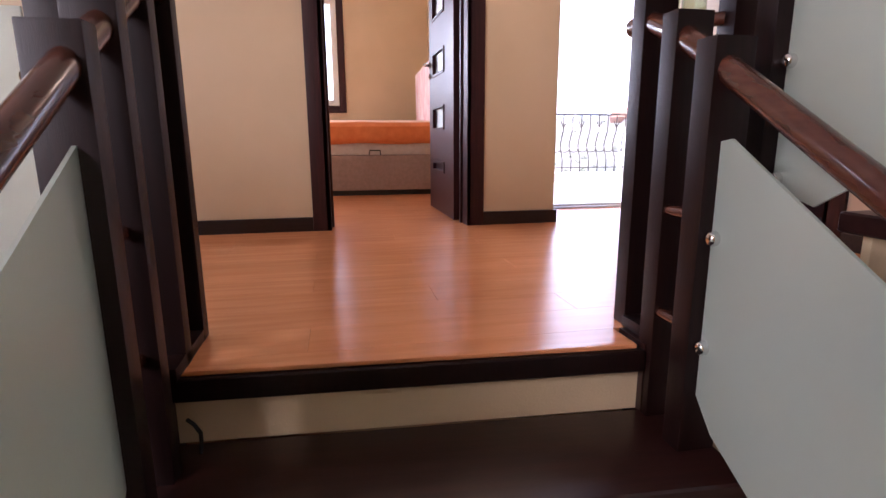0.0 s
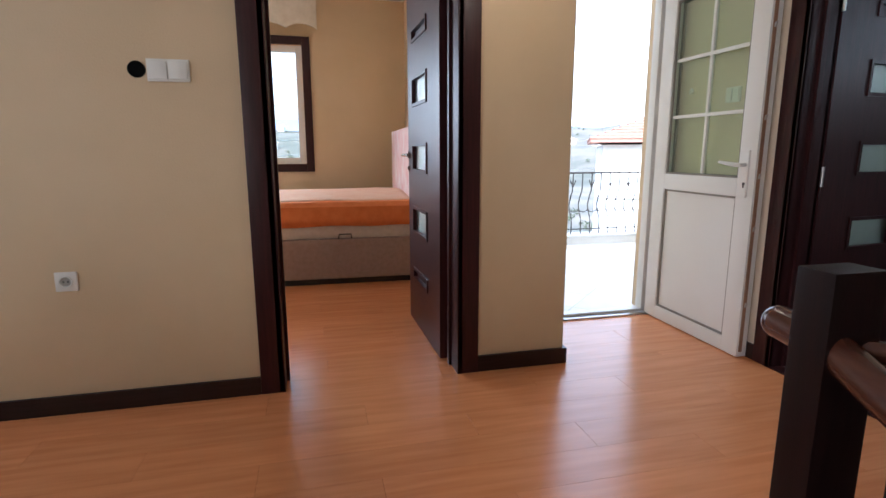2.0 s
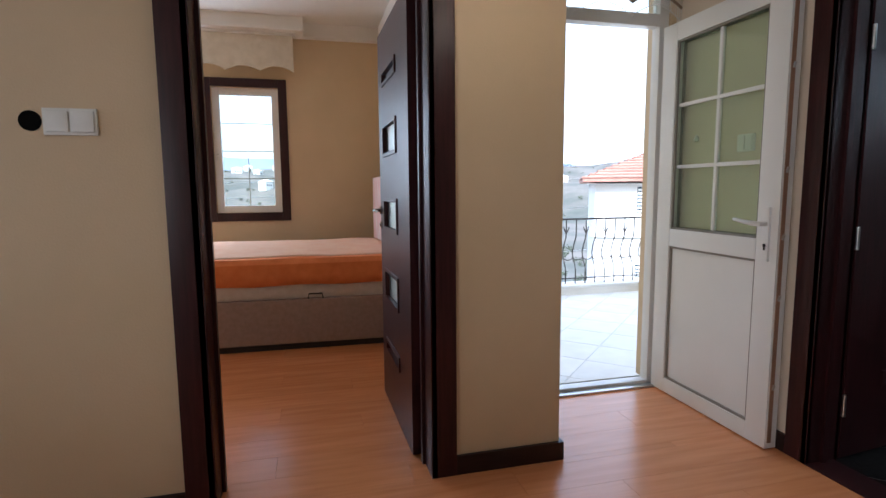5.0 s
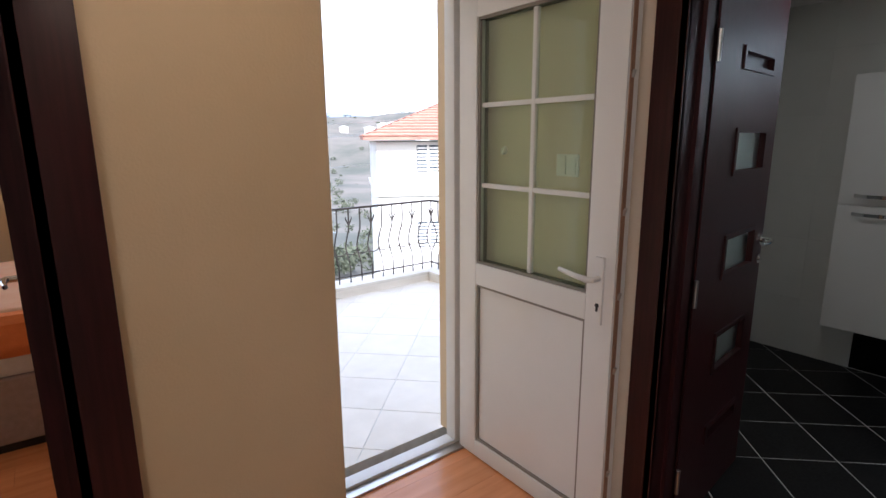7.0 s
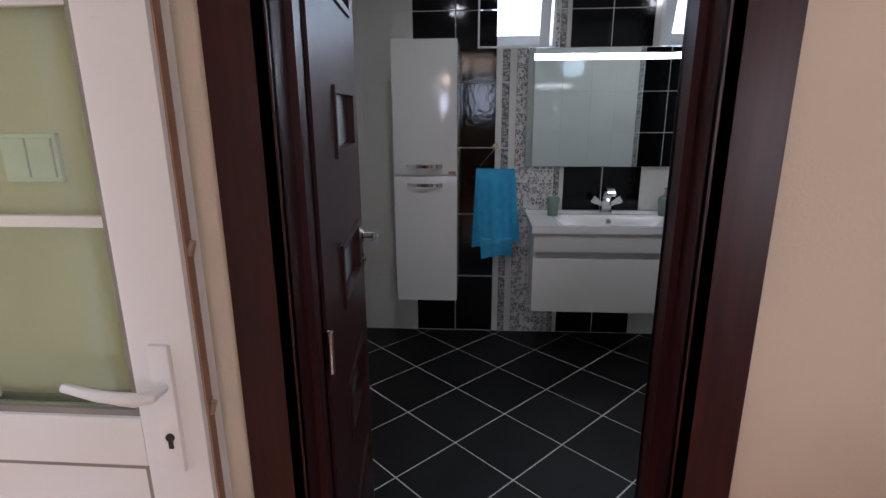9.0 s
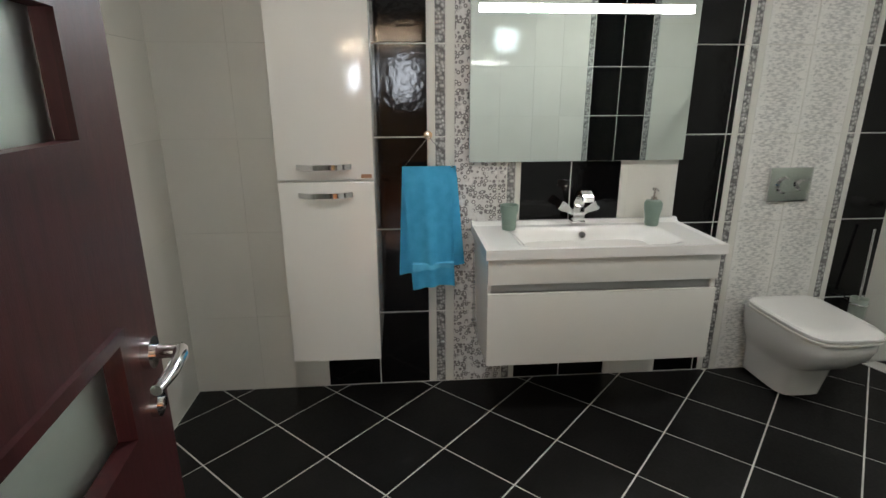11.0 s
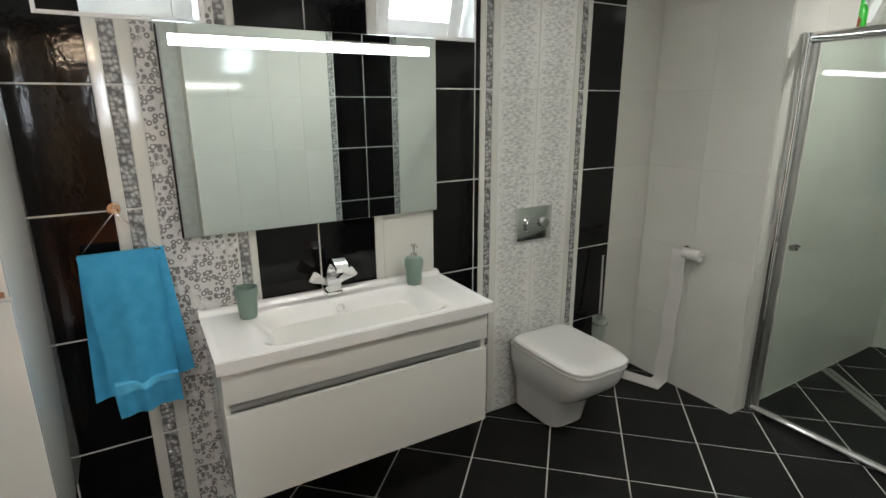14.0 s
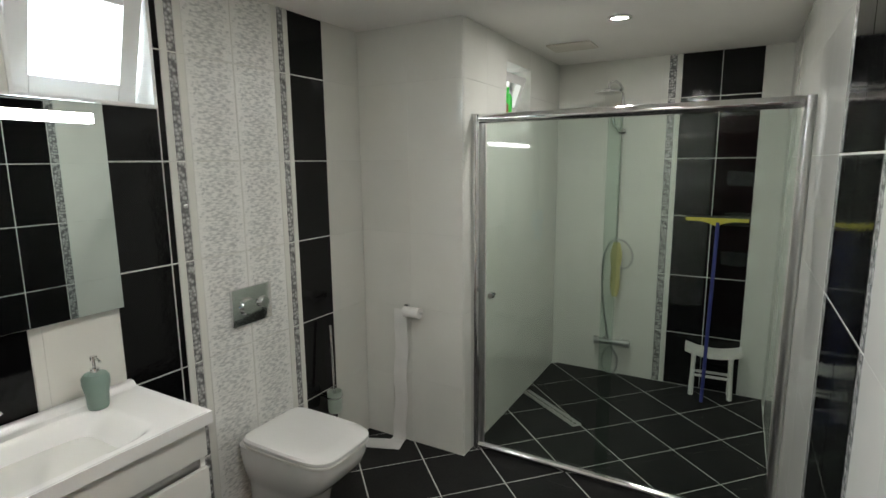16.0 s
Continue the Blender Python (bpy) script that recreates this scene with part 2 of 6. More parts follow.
def floral_tile(name, width):
    """Pale tile with level grey brush strokes and a whiter ragged blossom band along both upright edges."""
    m, t, n, l, p = shader(name)
    co = n.new("ShaderNodeTexCoord")
    mp = n.new("ShaderNodeMapping")
    mp.inputs["Scale"].default_value = (1.0, 0.33, 1.0)
    l.new(co.outputs["Object"], mp.inputs["Vector"])
    s = n.new("ShaderNodeTexNoise")
    s.inputs["Scale"].default_value, s.inputs["Detail"].default_value = 120.0, 4.0
    l.new(mp.outputs[0], s.inputs["Vector"])
    ramp = n.new("ShaderNodeValToRGB")
    ramp.color_ramp.elements[0].position, ramp.color_ramp.elements[0].color = 0.36, (0.50, 0.51, 0.50, 1)
    ramp.color_ramp.elements[1].position, ramp.color_ramp.elements[1].color = 0.60, (0.80, 0.80, 0.77, 1)
    l.new(s.outputs[0], ramp.inputs[0])
    blot = n.new("ShaderNodeTexNoise")
    blot.inputs["Scale"].default_value, blot.inputs["Detail"].default_value = 42.0, 2.0
    l.new(co.outputs["Object"], blot.inputs["Vector"])
    sep = n.new("ShaderNodeSeparateXYZ")
    l.new(co.outputs["Object"], sep.inputs[0])
    off = n.new("ShaderNodeMath")
    off.operation = "SUBTRACT"
    off.inputs[1].default_value = width / 2
    l.new(sep.outputs["Y"], off.inputs[0])
    ab = n.new("ShaderNodeMath")
    ab.operation = "ABSOLUTE"
    l.new(off.outputs[0], ab.inputs[0])
    rag = n.new("ShaderNodeMath")
    rag.operation = "MULTIPLY_ADD"
    rag.inputs[1].default_value = 0.16
    l.new(blot.outputs[0], rag.inputs[0])
    l.new(ab.outputs[0], rag.inputs[2])
    g = n.new("ShaderNodeMapRange")
    g.inputs["From Min"].default_value, g.inputs["From Max"].default_value = 0.155, 0.175
    g.inputs["To Max"].default_value = 0.8
    l.new(rag.outputs[0], g.inputs[0])
    mix = n.new("ShaderNodeMix")
    mix.data_type = "RGBA"
    mix.inputs[7].default_value = (0.82, 0.82, 0.79, 1)
    l.new(g.outputs[0], mix.inputs[0])
    l.new(ramp.outputs[0], mix.inputs[6])
    l.new(mix.outputs[2], p.inputs["Base Color"])
    p.inputs["Roughness"].default_value = 0.22
    b = n.new("ShaderNodeBump")
    b.inputs["Strength"].default_value, b.inputs["Distance"].default_value = 0.35, 0.006
    l.new(s.outputs[0], b.inputs["Height"])
    l.new(b.outputs[0], p.inputs["Normal"])
    return m


PEBBLE = ring_tile("silver_pebble_tile", 50.0, 0.36, 0.46, 0.20, 0.57)
FLORAL = floral_tile("grey_floral_tile", 0.23)
BORDER = stone_tile("mosaic_border_tile", 60.0, 0.15, 0.3, 0.2, 1.0, 0.60)
CHROME = surf("chrome", (0.78, 0.78, 0.78), (0.72, 0.72, 0.72), 3, 0.08, 1.0, bump=0.0)
STEEL = surf("brushed_steel", (0.55, 0.55, 0.54), (0.48, 0.48, 0.47), 3, 0.28, 1.0, bump=0.02)
MIRROR = surf("mirror_silver", (0.72, 0.78, 0.74), (0.72, 0.78, 0.74), 1, 0.01, 1.0, bump=0.0, rvary=0)
CERAM = surf("white_ceramic", (0.82, 0.82, 0.80), (0.80, 0.80, 0.78), 2, 0.08, bump=0.0, coat=0.5)
LACQ = surf("white_lacquer", (0.71, 0.71, 0.67), (0.69, 0.69, 0.65), 2, 0.12, bump=0.008, coat=0.4)
IRON = surf("dark_wrought_iron", (0.035, 0.030, 0.028), (0.05, 0.04, 0.035), 12, 0.5, 0.6, bump=0.1)
PLASTIC = surf("white_plastic", (0.80, 0.79, 0.74), rough=0.35, bump=0.0)
BLACKP = surf("black_plastic", (0.012, 0.012, 0.012), rough=0.4, bump=0.0)
DARKHOLE = surf("recess_shade", (0.006, 0.006, 0.006), rough=0.95, bump=0.0, spec=0.05)


# ---- building helpers ----
def box(bm, x0, x1, y0, y1, z0, z1):
    v = [bm.verts.new(c) for c in ((x0, y0, z0), (x1, y0, z0), (x1, y1, z0), (x0, y1, z0), (x0, y0, z1), (x1, y0, z1), (x1, y1, z1), (x0, y1, z1))]
    fs = [bm.faces.new([v[i] for i in f]) for f in ((0, 3, 2, 1), (4, 5, 6, 7), (0, 1, 5, 4), (1, 2, 6, 5), (2, 3, 7, 6), (3, 0, 4, 7))]
    return v, fs


def bevel(bm, w, seg=2):
    bmesh.ops.bevel(bm, geom=list(bm.edges), offset=w, segments=seg, profile=0.7, affect="EDGES", clamp_overlap=True)


def cyl(bm, p0, p1, r0, r1=None, seg=20):
    p0, p1 = Vector(p0), Vector(p1)
    d = p1 - p0
    m = Matrix.Translation((p0 + p1) / 2) @ d.to_track_quat("Z", "Y").to_matrix().to_4x4()
    bmesh.ops.create_cone(bm, cap_ends=True, segments=seg, radius1=r0, radius2=r0 if r1 is None else r1, depth=d.length, matrix=m)


def ball(bm, c, r, seg=16, sc=(1, 1, 1)):
    bmesh.ops.create_uvsphere(bm, u_segments=seg, v_segments=seg // 2 + 2, radius=r, matrix=Matrix.Translation(c) @ Matrix.Diagonal((*sc, 1)))


def tube(bm, pts, r, seg=10, closed=False):
    """A round bar along points."""
    pts = [Vector(p) for p in pts]
    rings, n = [], len(pts)
    ref = Vector((0.13, 0.31, 0.94))
    for i, p in enumerate(pts):
        a = pts[i - 1] if i or closed else p
        b = pts[(i + 1) % n] if i < n - 1 or closed else p
        d = (b - a).normalized()
        u = d.cross(ref).normalized()
        w = d.cross(u)
        rr = r[i] if isinstance(r, (list, tuple)) else r
        rings.append([bm.verts.new(p + rr * (math.cos(k * 2 * math.pi / seg) * u + math.sin(k * 2 * math.pi / seg) * w)) for k in range(seg)])
    for i in range(n if closed else n - 1):
        A, B = rings[i], rings[(i + 1) % n]
        for k in range(seg):
            bm.faces.new((A[k], A[(k + 1) % seg], B[(k + 1) % seg], B[k]))
    if not closed:
        bm.faces.new(list(reversed(rings[0])))
        bm.faces.new(rings[-1])


def lathe(bm, prof, c, seg=28):
    """A turned body from (radius, height) pairs about the vertical through c."""
    rings = [[bm.verts.new((c[0] + r * math.cos(2 * math.pi * k / seg), c[1] + r * math.sin(2 * math.pi * k / seg), c[2] + h)) for k in range(seg)] for r, h in prof]
    for A, B in zip(rings, rings[1:]):
        for k in range(seg):
            bm.faces.new((A[k], A[(k + 1) % seg], B[(k + 1) % seg], B[k]))
    bm.faces.new(list(reversed(rings[0])))
    bm.faces.new(rings[-1])


def loft(bm, loops, cap=True):
    """Skins closed loops with equal counts of points."""
    rings = [[bm.verts.new(p) for p in lp] for lp in loops]
    n = len(rings[0])
    for A, B in zip(rings, rings[1:]):
        for k in range(n):
            bm.faces.new((A[k], A[(k + 1) % n], B[(k + 1) % n], B[k]))
    if cap:
        bm.faces.new(list(reversed(rings[0])))
        bm.faces.new(rings[-1])


def prism(bm, poly, z0, z1, chamfer=0.0):
    """A flat polygon in x, y given thickness; the top edge may be drawn in a little."""
    n = len(poly)
    cx, cy = sum(p[0] for p in poly) / n, sum(p[1] for p in poly) / n
    lo = [bm.verts.new((x, y, z0)) for x, y in poly]
    mid = [bm.verts.new((x, y, z1 - chamfer)) for x, y in poly] if chamfer else None
    top = []
    for x, y in poly:
        d = math.hypot(x - cx, y - cy) or 1
        top.append(bm.verts.new((x - (x - cx) / d * chamfer, y - (y - cy) / d * chamfer, z1)))
    levels = [lo, mid, top] if mid else [lo, top]
    for A, B in zip(levels, levels[1:]):
        for k in range(n):
            bm.faces.new((A[k], A[(k + 1) % n], B[(k + 1) % n], B[k]))
    bm.faces.new(top)
    bm.faces.new(list(reversed(lo)))


def part(name, bm, mat, parent=None, label="", smooth=False):
    me = bpy.data.meshes.new(name)
    bmesh.ops.recalc_face_normals(bm, faces=list(bm.faces))
    bm.to_mesh(me)
    bm.free()
    me.materials.append(mat)
    if smooth:
        for f in me.polygons:
            f.use_smooth = True
        me.set_sharp_from_angle(angle=radians(38))
    ob = new(name, me)
    if parent:
        ob.parent = parent
    if label:
        ob["label"] = label
    return ob


def slab(name, dims, mat, parent=None, label="", bev=0.0, seg=2):
    bm = bmesh.new()
    box(bm, *dims)
    if bev:
        bevel(bm, bev, seg)
    return part(name, bm, mat, parent, label, smooth=bev > 0)


def empty(name, label, category, at=(0, 0, 0), rz=0.0, group="", kind=""):
    ob = new(name)
    ob.matrix_world = pose(*at, 0, 0, rz)
    ob.empty_display_size = 0.05
    return tagged(ob, label, category, group, kind)


def structure(ob, label, category):
    return tagged(ob, label, category, kind="structure")


def boxes(name, blocks, mat, label, category):
    """A wall, floor or ceiling out of butted blocks, as one piece of the setting."""
    bm = bmesh.new()
    for b in blocks:
        box(bm, *b)
    return structure(part(name, bm, mat), label, category)


def clip_poly(poly, x0, x1, y0, y1):
    for ax, lim, sign in ((0, x0, 1), (0, x1, -1), (1, y0, 1), (1, y1, -1)):
        out = []
        for i, p in enumerate(poly):
            q = poly[i - 1]
            pin, qin = sign * (p[ax] - lim) >= 0, sign * (q[ax] - lim) >= 0
            if pin != qin:
                f = (lim - q[ax]) / (p[ax] - q[ax])
                out.append((q[0] + f * (p[0] - q[0]), q[1] + f * (p[1] - q[1])))
            if pin:
                out.append(p)
        poly = out
        if not poly:
            return []
    return poly


# ---- large structure ----
H = 3.0
BX0, BX1, BY0, BY1, BH = 2.50, 4.96, -0.30, 3.585, 2.41
boxes("wall_bedroom_side", [(-2.75, -0.17, 3.17, 3.33, 0, H), (0.735, 1.31, 3.17, 3.33, 0, H), (-0.17, 0.735, 3.17, 3.33, 2.13, H), (1.17, 1.31, 3.33, 3.84, 0, H)],
      PAINT, "cream painted plaster wall around the bedroom doorway", "wall")
boxes("wall_balcony_side", [(1.17, 1.385, 3.84, 4.06, 0, H), (2.325, 2.5, 3.84, 4.06, 0, H), (1.385, 2.325, 3.84, 4.06, 2.42, H)], PAINT, "cream painted wall around the balcony door", "wall")
boxes("wall_bathroom_side", [(2.36, 2.494, 2.855, 3.84, 0, H), (2.36, 2.494, -3.6, 2.105, -3, H), (2.36, 2.494, 2.105, 2.855, 2.13, H)], PAINT_GREEN, "pale cream wall beside the bathroom doorway", "wall")
# the opening at y -1.9 to -0.5 is unseen, added for the fill lamp
boxes("wall_stairwell", [(-2.9, -2.75, -3.75, -1.9, -3, H), (-2.9, -2.75, -0.5, 2.16, -3, H), (-2.9, -2.75, 2.68, 3.33, -3, H), (-2.9, -2.75, 2.16, 2.68, -3, 1.35), (-2.9, -2.75, 2.16, 2.68, 2.12, H), (-2.9, -2.75, -1.9, -0.5, -3, 0.9), (-2.9, -2.75, -1.9, -0.5, 2.2, H), (-2.75, 2.36, -3.75, -3.6, -3, H), (-2.75, 2.36, 1.16, 1.3, -3, -0.26)], PAINT, "cream painted wall of the stairwell", "wall")
boxes("floor", [(-2.75, 2.36, 1.225, 3.17, -0.24, -0.012), (1.31, 2.36, 3.17, 3.84, -0.24, -0.012), (-0.17, 0.735, 3.17, 3.33, -0.24, -0.012), (-2.3, 1.17, 3.33, 7.2, -0.24, -0.012)], LAM_J,
      "reddish brown laminate plank floor with a soft gloss", "floor")
boxes("floor_lower", [(-2.75, 2.36, -3.6, 1.16, -3.1, -3.0)], TREAD, "dark floor of the storey below", "floor")
boxes("ceiling", [(-2.9, 2.5, -3.75, 4.06, H, H + 0.12), (-2.5, 1.31, 4.06, 7.4, H, H + 0.12)], CEIL, "white painted ceiling", "ceiling")
boxes("wall_bedroom_outer", [(-2.5, -1.95, 7.2, 7.42, 0, H), (-1.27, -0.72, 7.2, 7.42, 0, H), (-1.95, -1.27, 7.2, 7.42, 0, 0.99), (-1.95, -1.27, 7.2, 7.42, 2.33, H), (-0.04, 1.31, 7.2, 7.42, 0, H), (-0.72, -0.04, 7.2, 7.42, 0, 0.99), (-0.72, -0.04, 7.2, 7.42, 2.33, H)], PAINT, "cream painted bedroom wall with a narrow window", "wall")
boxes("wall_bedroom_ends", [(-2.5, -2.3, 3.33, 7.2, 0, H), (1.15, 1.31, 3.84 + 0.22, 7.2, 0, H)], PAINT, "cream painted bedroom side wall", "wall")
# bathroom shell
boxes("wall_bath_vanity", [(BX1, 5.2, -0.5, 2.03, 0, 1.89), (BX1, 5.2, 2.03, 3.8, 0, 1.89), (BX1, 5.2, -0.5, 0.93, 1.89, 2.55), (BX1, 5.2, 1.403, 2.03, 1.89, 2.55), (BX1, 5.2, 2.507, 3.8, 1.89, 2.55),
      (BX1, 5.2, 0.93, 1.403, 2.36, 2.55), (BX1, 5.2, 2.03, 2.507, 2.36, 2.55)], GROUT, "tiled bathroom wall behind the vanity with black, white and silver columns", "wall")
boxes("wall_bath_end", [(2.497, BX1, BY1, 3.8, 0, 2.55)], GROUT, "white tiled bathroom end wall", "wall")
boxes("wall_shower", [(4.28, BX1, -0.5, BY0, 0, 2.55), (4.28, 4.5, -0.88, -0.5, 0, 2.55), (4.28, 4.5, -2.1, -1.30, 0, 2.55), (4.28, 4.5, -1.30, -0.88, 0, 1.97), (4.28, 4.5, -1.30, -0.88, 2.28, 2.55), (2.5, 4.28, -2.1, -1.95, 0, 2.55), (2.5, 2.75, -1.95, BY0, 0, 2.55)], GROUT, "white tiled walls round the shower", "wall")
boxes("wall_bath_door", [(2.494, 2.75, BY0, 1.93, 0, 2.55), (2.494, 2.5, 1.93, 2.105, 0, 2.55), (2.494, 2.5, 2.855, BY1, 0, 2.55), (2.494, 2.5, 2.105, 2.855, 2.13, 2.55)], GROUT, "tiled wall on the bathroom side of the doorway", "wall")
boxes("floor_bath", [(2.36, 5.0, BY0 - 0.2, BY1, -0.14, -0.0022), (2.5, 4.4, -2.1, BY0 - 0.2, -0.14, -0.0022)], GROUT, "black diagonal floor tiles with pale grout", "floor")
boxes("ceiling_bath", [(2.497, 5.2, -2.1, 3.8, BH, BH + 0.06)], CEIL, "white lowered bathroom ceiling", "ceiling")
# balcony
boxes("floor_balcony", [(1.31, 4.3, 4.06, 6.8, -0.3, -0.0235), (2.494, 4.3, 3.8, 4.06, -0.3, -0.0235)], GROUT, "cream tiled balcony floor", "floor")

# ---- doors, frames, trim ----
def casing(parent, axis, at, side, a0, a1, top, w, proud=0.02):
    """Flat dark casing round a doorway on one face of a wall: two legs and a head."""
    for nm, lo, hi, z0, z1 in (("casing_leg", a0 - w, a0, 0, top), ("casing_leg", a1, a1 + w, 0, top), ("casing_head", a0 - w, a1 + w, top, top + w)):
        d = (lo, hi, min(at, at + side * proud), max(at, at + side * proud), z0, z1)
        if axis == "x":
            d = (d[2], d[3], d[0], d[1], d[4], d[5])
        slab(nm, d, WENGE, parent, "", 0.004)


def lever(parent, at, normal, along, mat, plate=(0.04, 0.2)):
    """A lever handle with its rosettes or plate on a door face."""
    n, a = Vector(normal), Vector(along)
    c = Vector(at)
    bm = bmesh.new()
    cyl(bm, c, c + n * 0.012, 0.024)
    cyl(bm, c + n * 0.01, c + n * 0.05, 0.011)
    tube(bm, [c + n * 0.048, c + n * 0.054 + a * 0.02, c + n * 0.055 + a * 0.07, c + n * 0.05 + a * 0.115], [0.011, 0.011, 0.0095, 0.008])
    h = part("handle", bm, mat, parent, "", True)
    bm = bmesh.new()
    k = c - Vector((0, 0, 0.085))
    cyl(bm, k, k + n * 0.01, 0.021)
    cyl(bm, k + n * 0.009, k + n * 0.016, 0.009)
    part("key_rosette", bm, mat, parent, "", True)
    return h


def panel_door(name, width, height, label):
    """Dark flush door leaf along +x from its hinge, 42 mm thick, with four small satin panes and two blind slots."""
    d = empty(name, label, "door", kind="")
    T = 0.042
    # rows: (bottom, top, pane?)
    wins = [(0.315, 0.36, False), (0.625, 0.765, True), (1.02, 1.16, True), (1.42, 1.56, True), (1.80, 1.845, False)]
    x0, x1 = width * 0.36, width * 0.80
    bm = bmesh.new()
    box(bm, 0, x0, 0, T, 0, height)
    box(bm, x1, width, 0, T, 0, height)
    z = 0
    for lo, hi, _ in wins:
        box(bm, x0, x1, 0, T, z, lo)
        z = hi
    box(bm, x0, x1, 0, T, z, height)
    part("leaf", bm, WENGE, d)
    for lo, hi, pane in wins:
        bm = bmesh.new()
        for y0, y1 in ((-0.008, 0.0), (T, T + 0.008)):
            for q in ((x0 - 0.018, x0, y0, y1, lo - 0.018, hi + 0.018), (x1, x1 + 0.018, y0, y1, lo - 0.018, hi + 0.018), (x0, x1, y0, y1, lo - 0.018, lo), (x0, x1, y0, y1, hi, hi + 0.018)):
                box(bm, *q)
        part("pane_moulding" if pane else "slot_moulding", bm, WENGE, d)
        slab("pane" if pane else "slot_panel", (x0, x1, T / 2 - 0.004, T / 2 + 0.004, lo, hi), FROST_DOOR if pane else WENGE, d, "satin glass pane" if pane else "")
    for n, y in ((-1, 0.0), (1, T)):
        lever(d, (width - 0.055, y, 1.105), (0, n, 0), (-1, 0, 0), CHROME)
    bm = bmesh.new()
    for z in (0.25, 1.0, height - 0.25):
        cyl(bm, (-0.004, -0.006, z - 0.05), (-0.004, -0.006, z + 0.05), 0.008)
    part("hinge", bm, STEEL, d, "steel hinge knuckles", True)
    return d


fr = structure(empty("door_frame_bedroom", "dark wenge door frame and casing in the cream wall", "door frame"), "", "")
casing(fr, "y", 3.17, -1, -0.145, 0.712, 2.105, 0.11)
for d in ((-0.17, -0.145, 3.15, 3.35, 0, 2.13), (0.712, 0.735, 3.15, 3.35, 0, 2.13), (-0.145, 0.712, 3.15, 3.35, 2.105, 2.13)):
    slab("frame_lining", d, WENGE, fr)
for d in ((-0.145, -0.13, 3.28, 3.31, 0, 2.105), (0.697, 0.712, 3.28, 3.31, 0, 2.105)):
    slab("door_stop", d, WENGE, fr)
bd = panel_door("bedroom_door", 0.83, 2.085, "dark wenge bedroom door standing open with satin panes")
bd.matrix_world = pose(0.71, 3.36, 0.008, 0, 0, 91)

fb = structure(empty("door_frame_bathroom", "dark wenge bathroom door frame and casing", "door frame"), "", "")
casing(fb, "x", 2.36, -1, 2.13, 2.83, 2.105, 0.11)
casing(fb, "x", 2.5, 1, 2.13, 2.83, 2.105, 0.08)
for d in ((2.34, 2.52, 2.105, 2.13, 0, 2.13), (2.34, 2.52, 2.83, 2.855, 0, 2.13), (2.34, 2.52, 2.13, 2.83, 2.105, 2.13)):
    slab("frame_lining", d, WENGE, fb)
for d in ((2.42, 2.45, 2.13, 2.145, 0, 2.105), (2.42, 2.45, 2.815, 2.83, 0, 2.105)):
    slab("door_stop", d, WENGE, fb)
slab("threshold", (2.34, 2.5, 2.13, 2.83, -0.012, 0.004), WENGE, fb, "dark threshold strip")
hd = panel_door("bathroom_door", 0.735, 2.085, "dark wenge bathroom door standing open with satin panes")
hd.matrix_world = pose(2.525, 2.825, 0.008, 0, 0, 6.0)

# balcony door frame, transom and leaf
fp = structure(empty("door_frame_balcony", "white plastic balcony door frame with a glazed transom", "door frame"), "", "")
for nm, d in (("frame_post", (1.385, 1.445, 3.86, 3.93, 0.0, 2.42)), ("frame_post", (2.265, 2.325, 3.86, 3.93, 0.0, 2.42)), ("frame_head", (1.445, 2.265, 3.86, 3.93, 2.36, 2.42)),
              ("frame_transom", (1.445, 2.265, 3.86, 3.93, 2.165, 2.235)), ("frame_sill", (1.445, 2.265, 3.86, 3.93, -0.012, 0.028))):
    slab(nm, d, PVC, fp, "", 0.004)
slab("transom_pane", (1.445, 2.265, 3.89, 3.90, 2.235, 2.36), GLASS, fp, "transom glass")
slab("sill_strip", (1.385, 2.325, 3.805, 3.86, -0.011, 0.012), STEEL, fp, "metal threshold strip", 0.003)


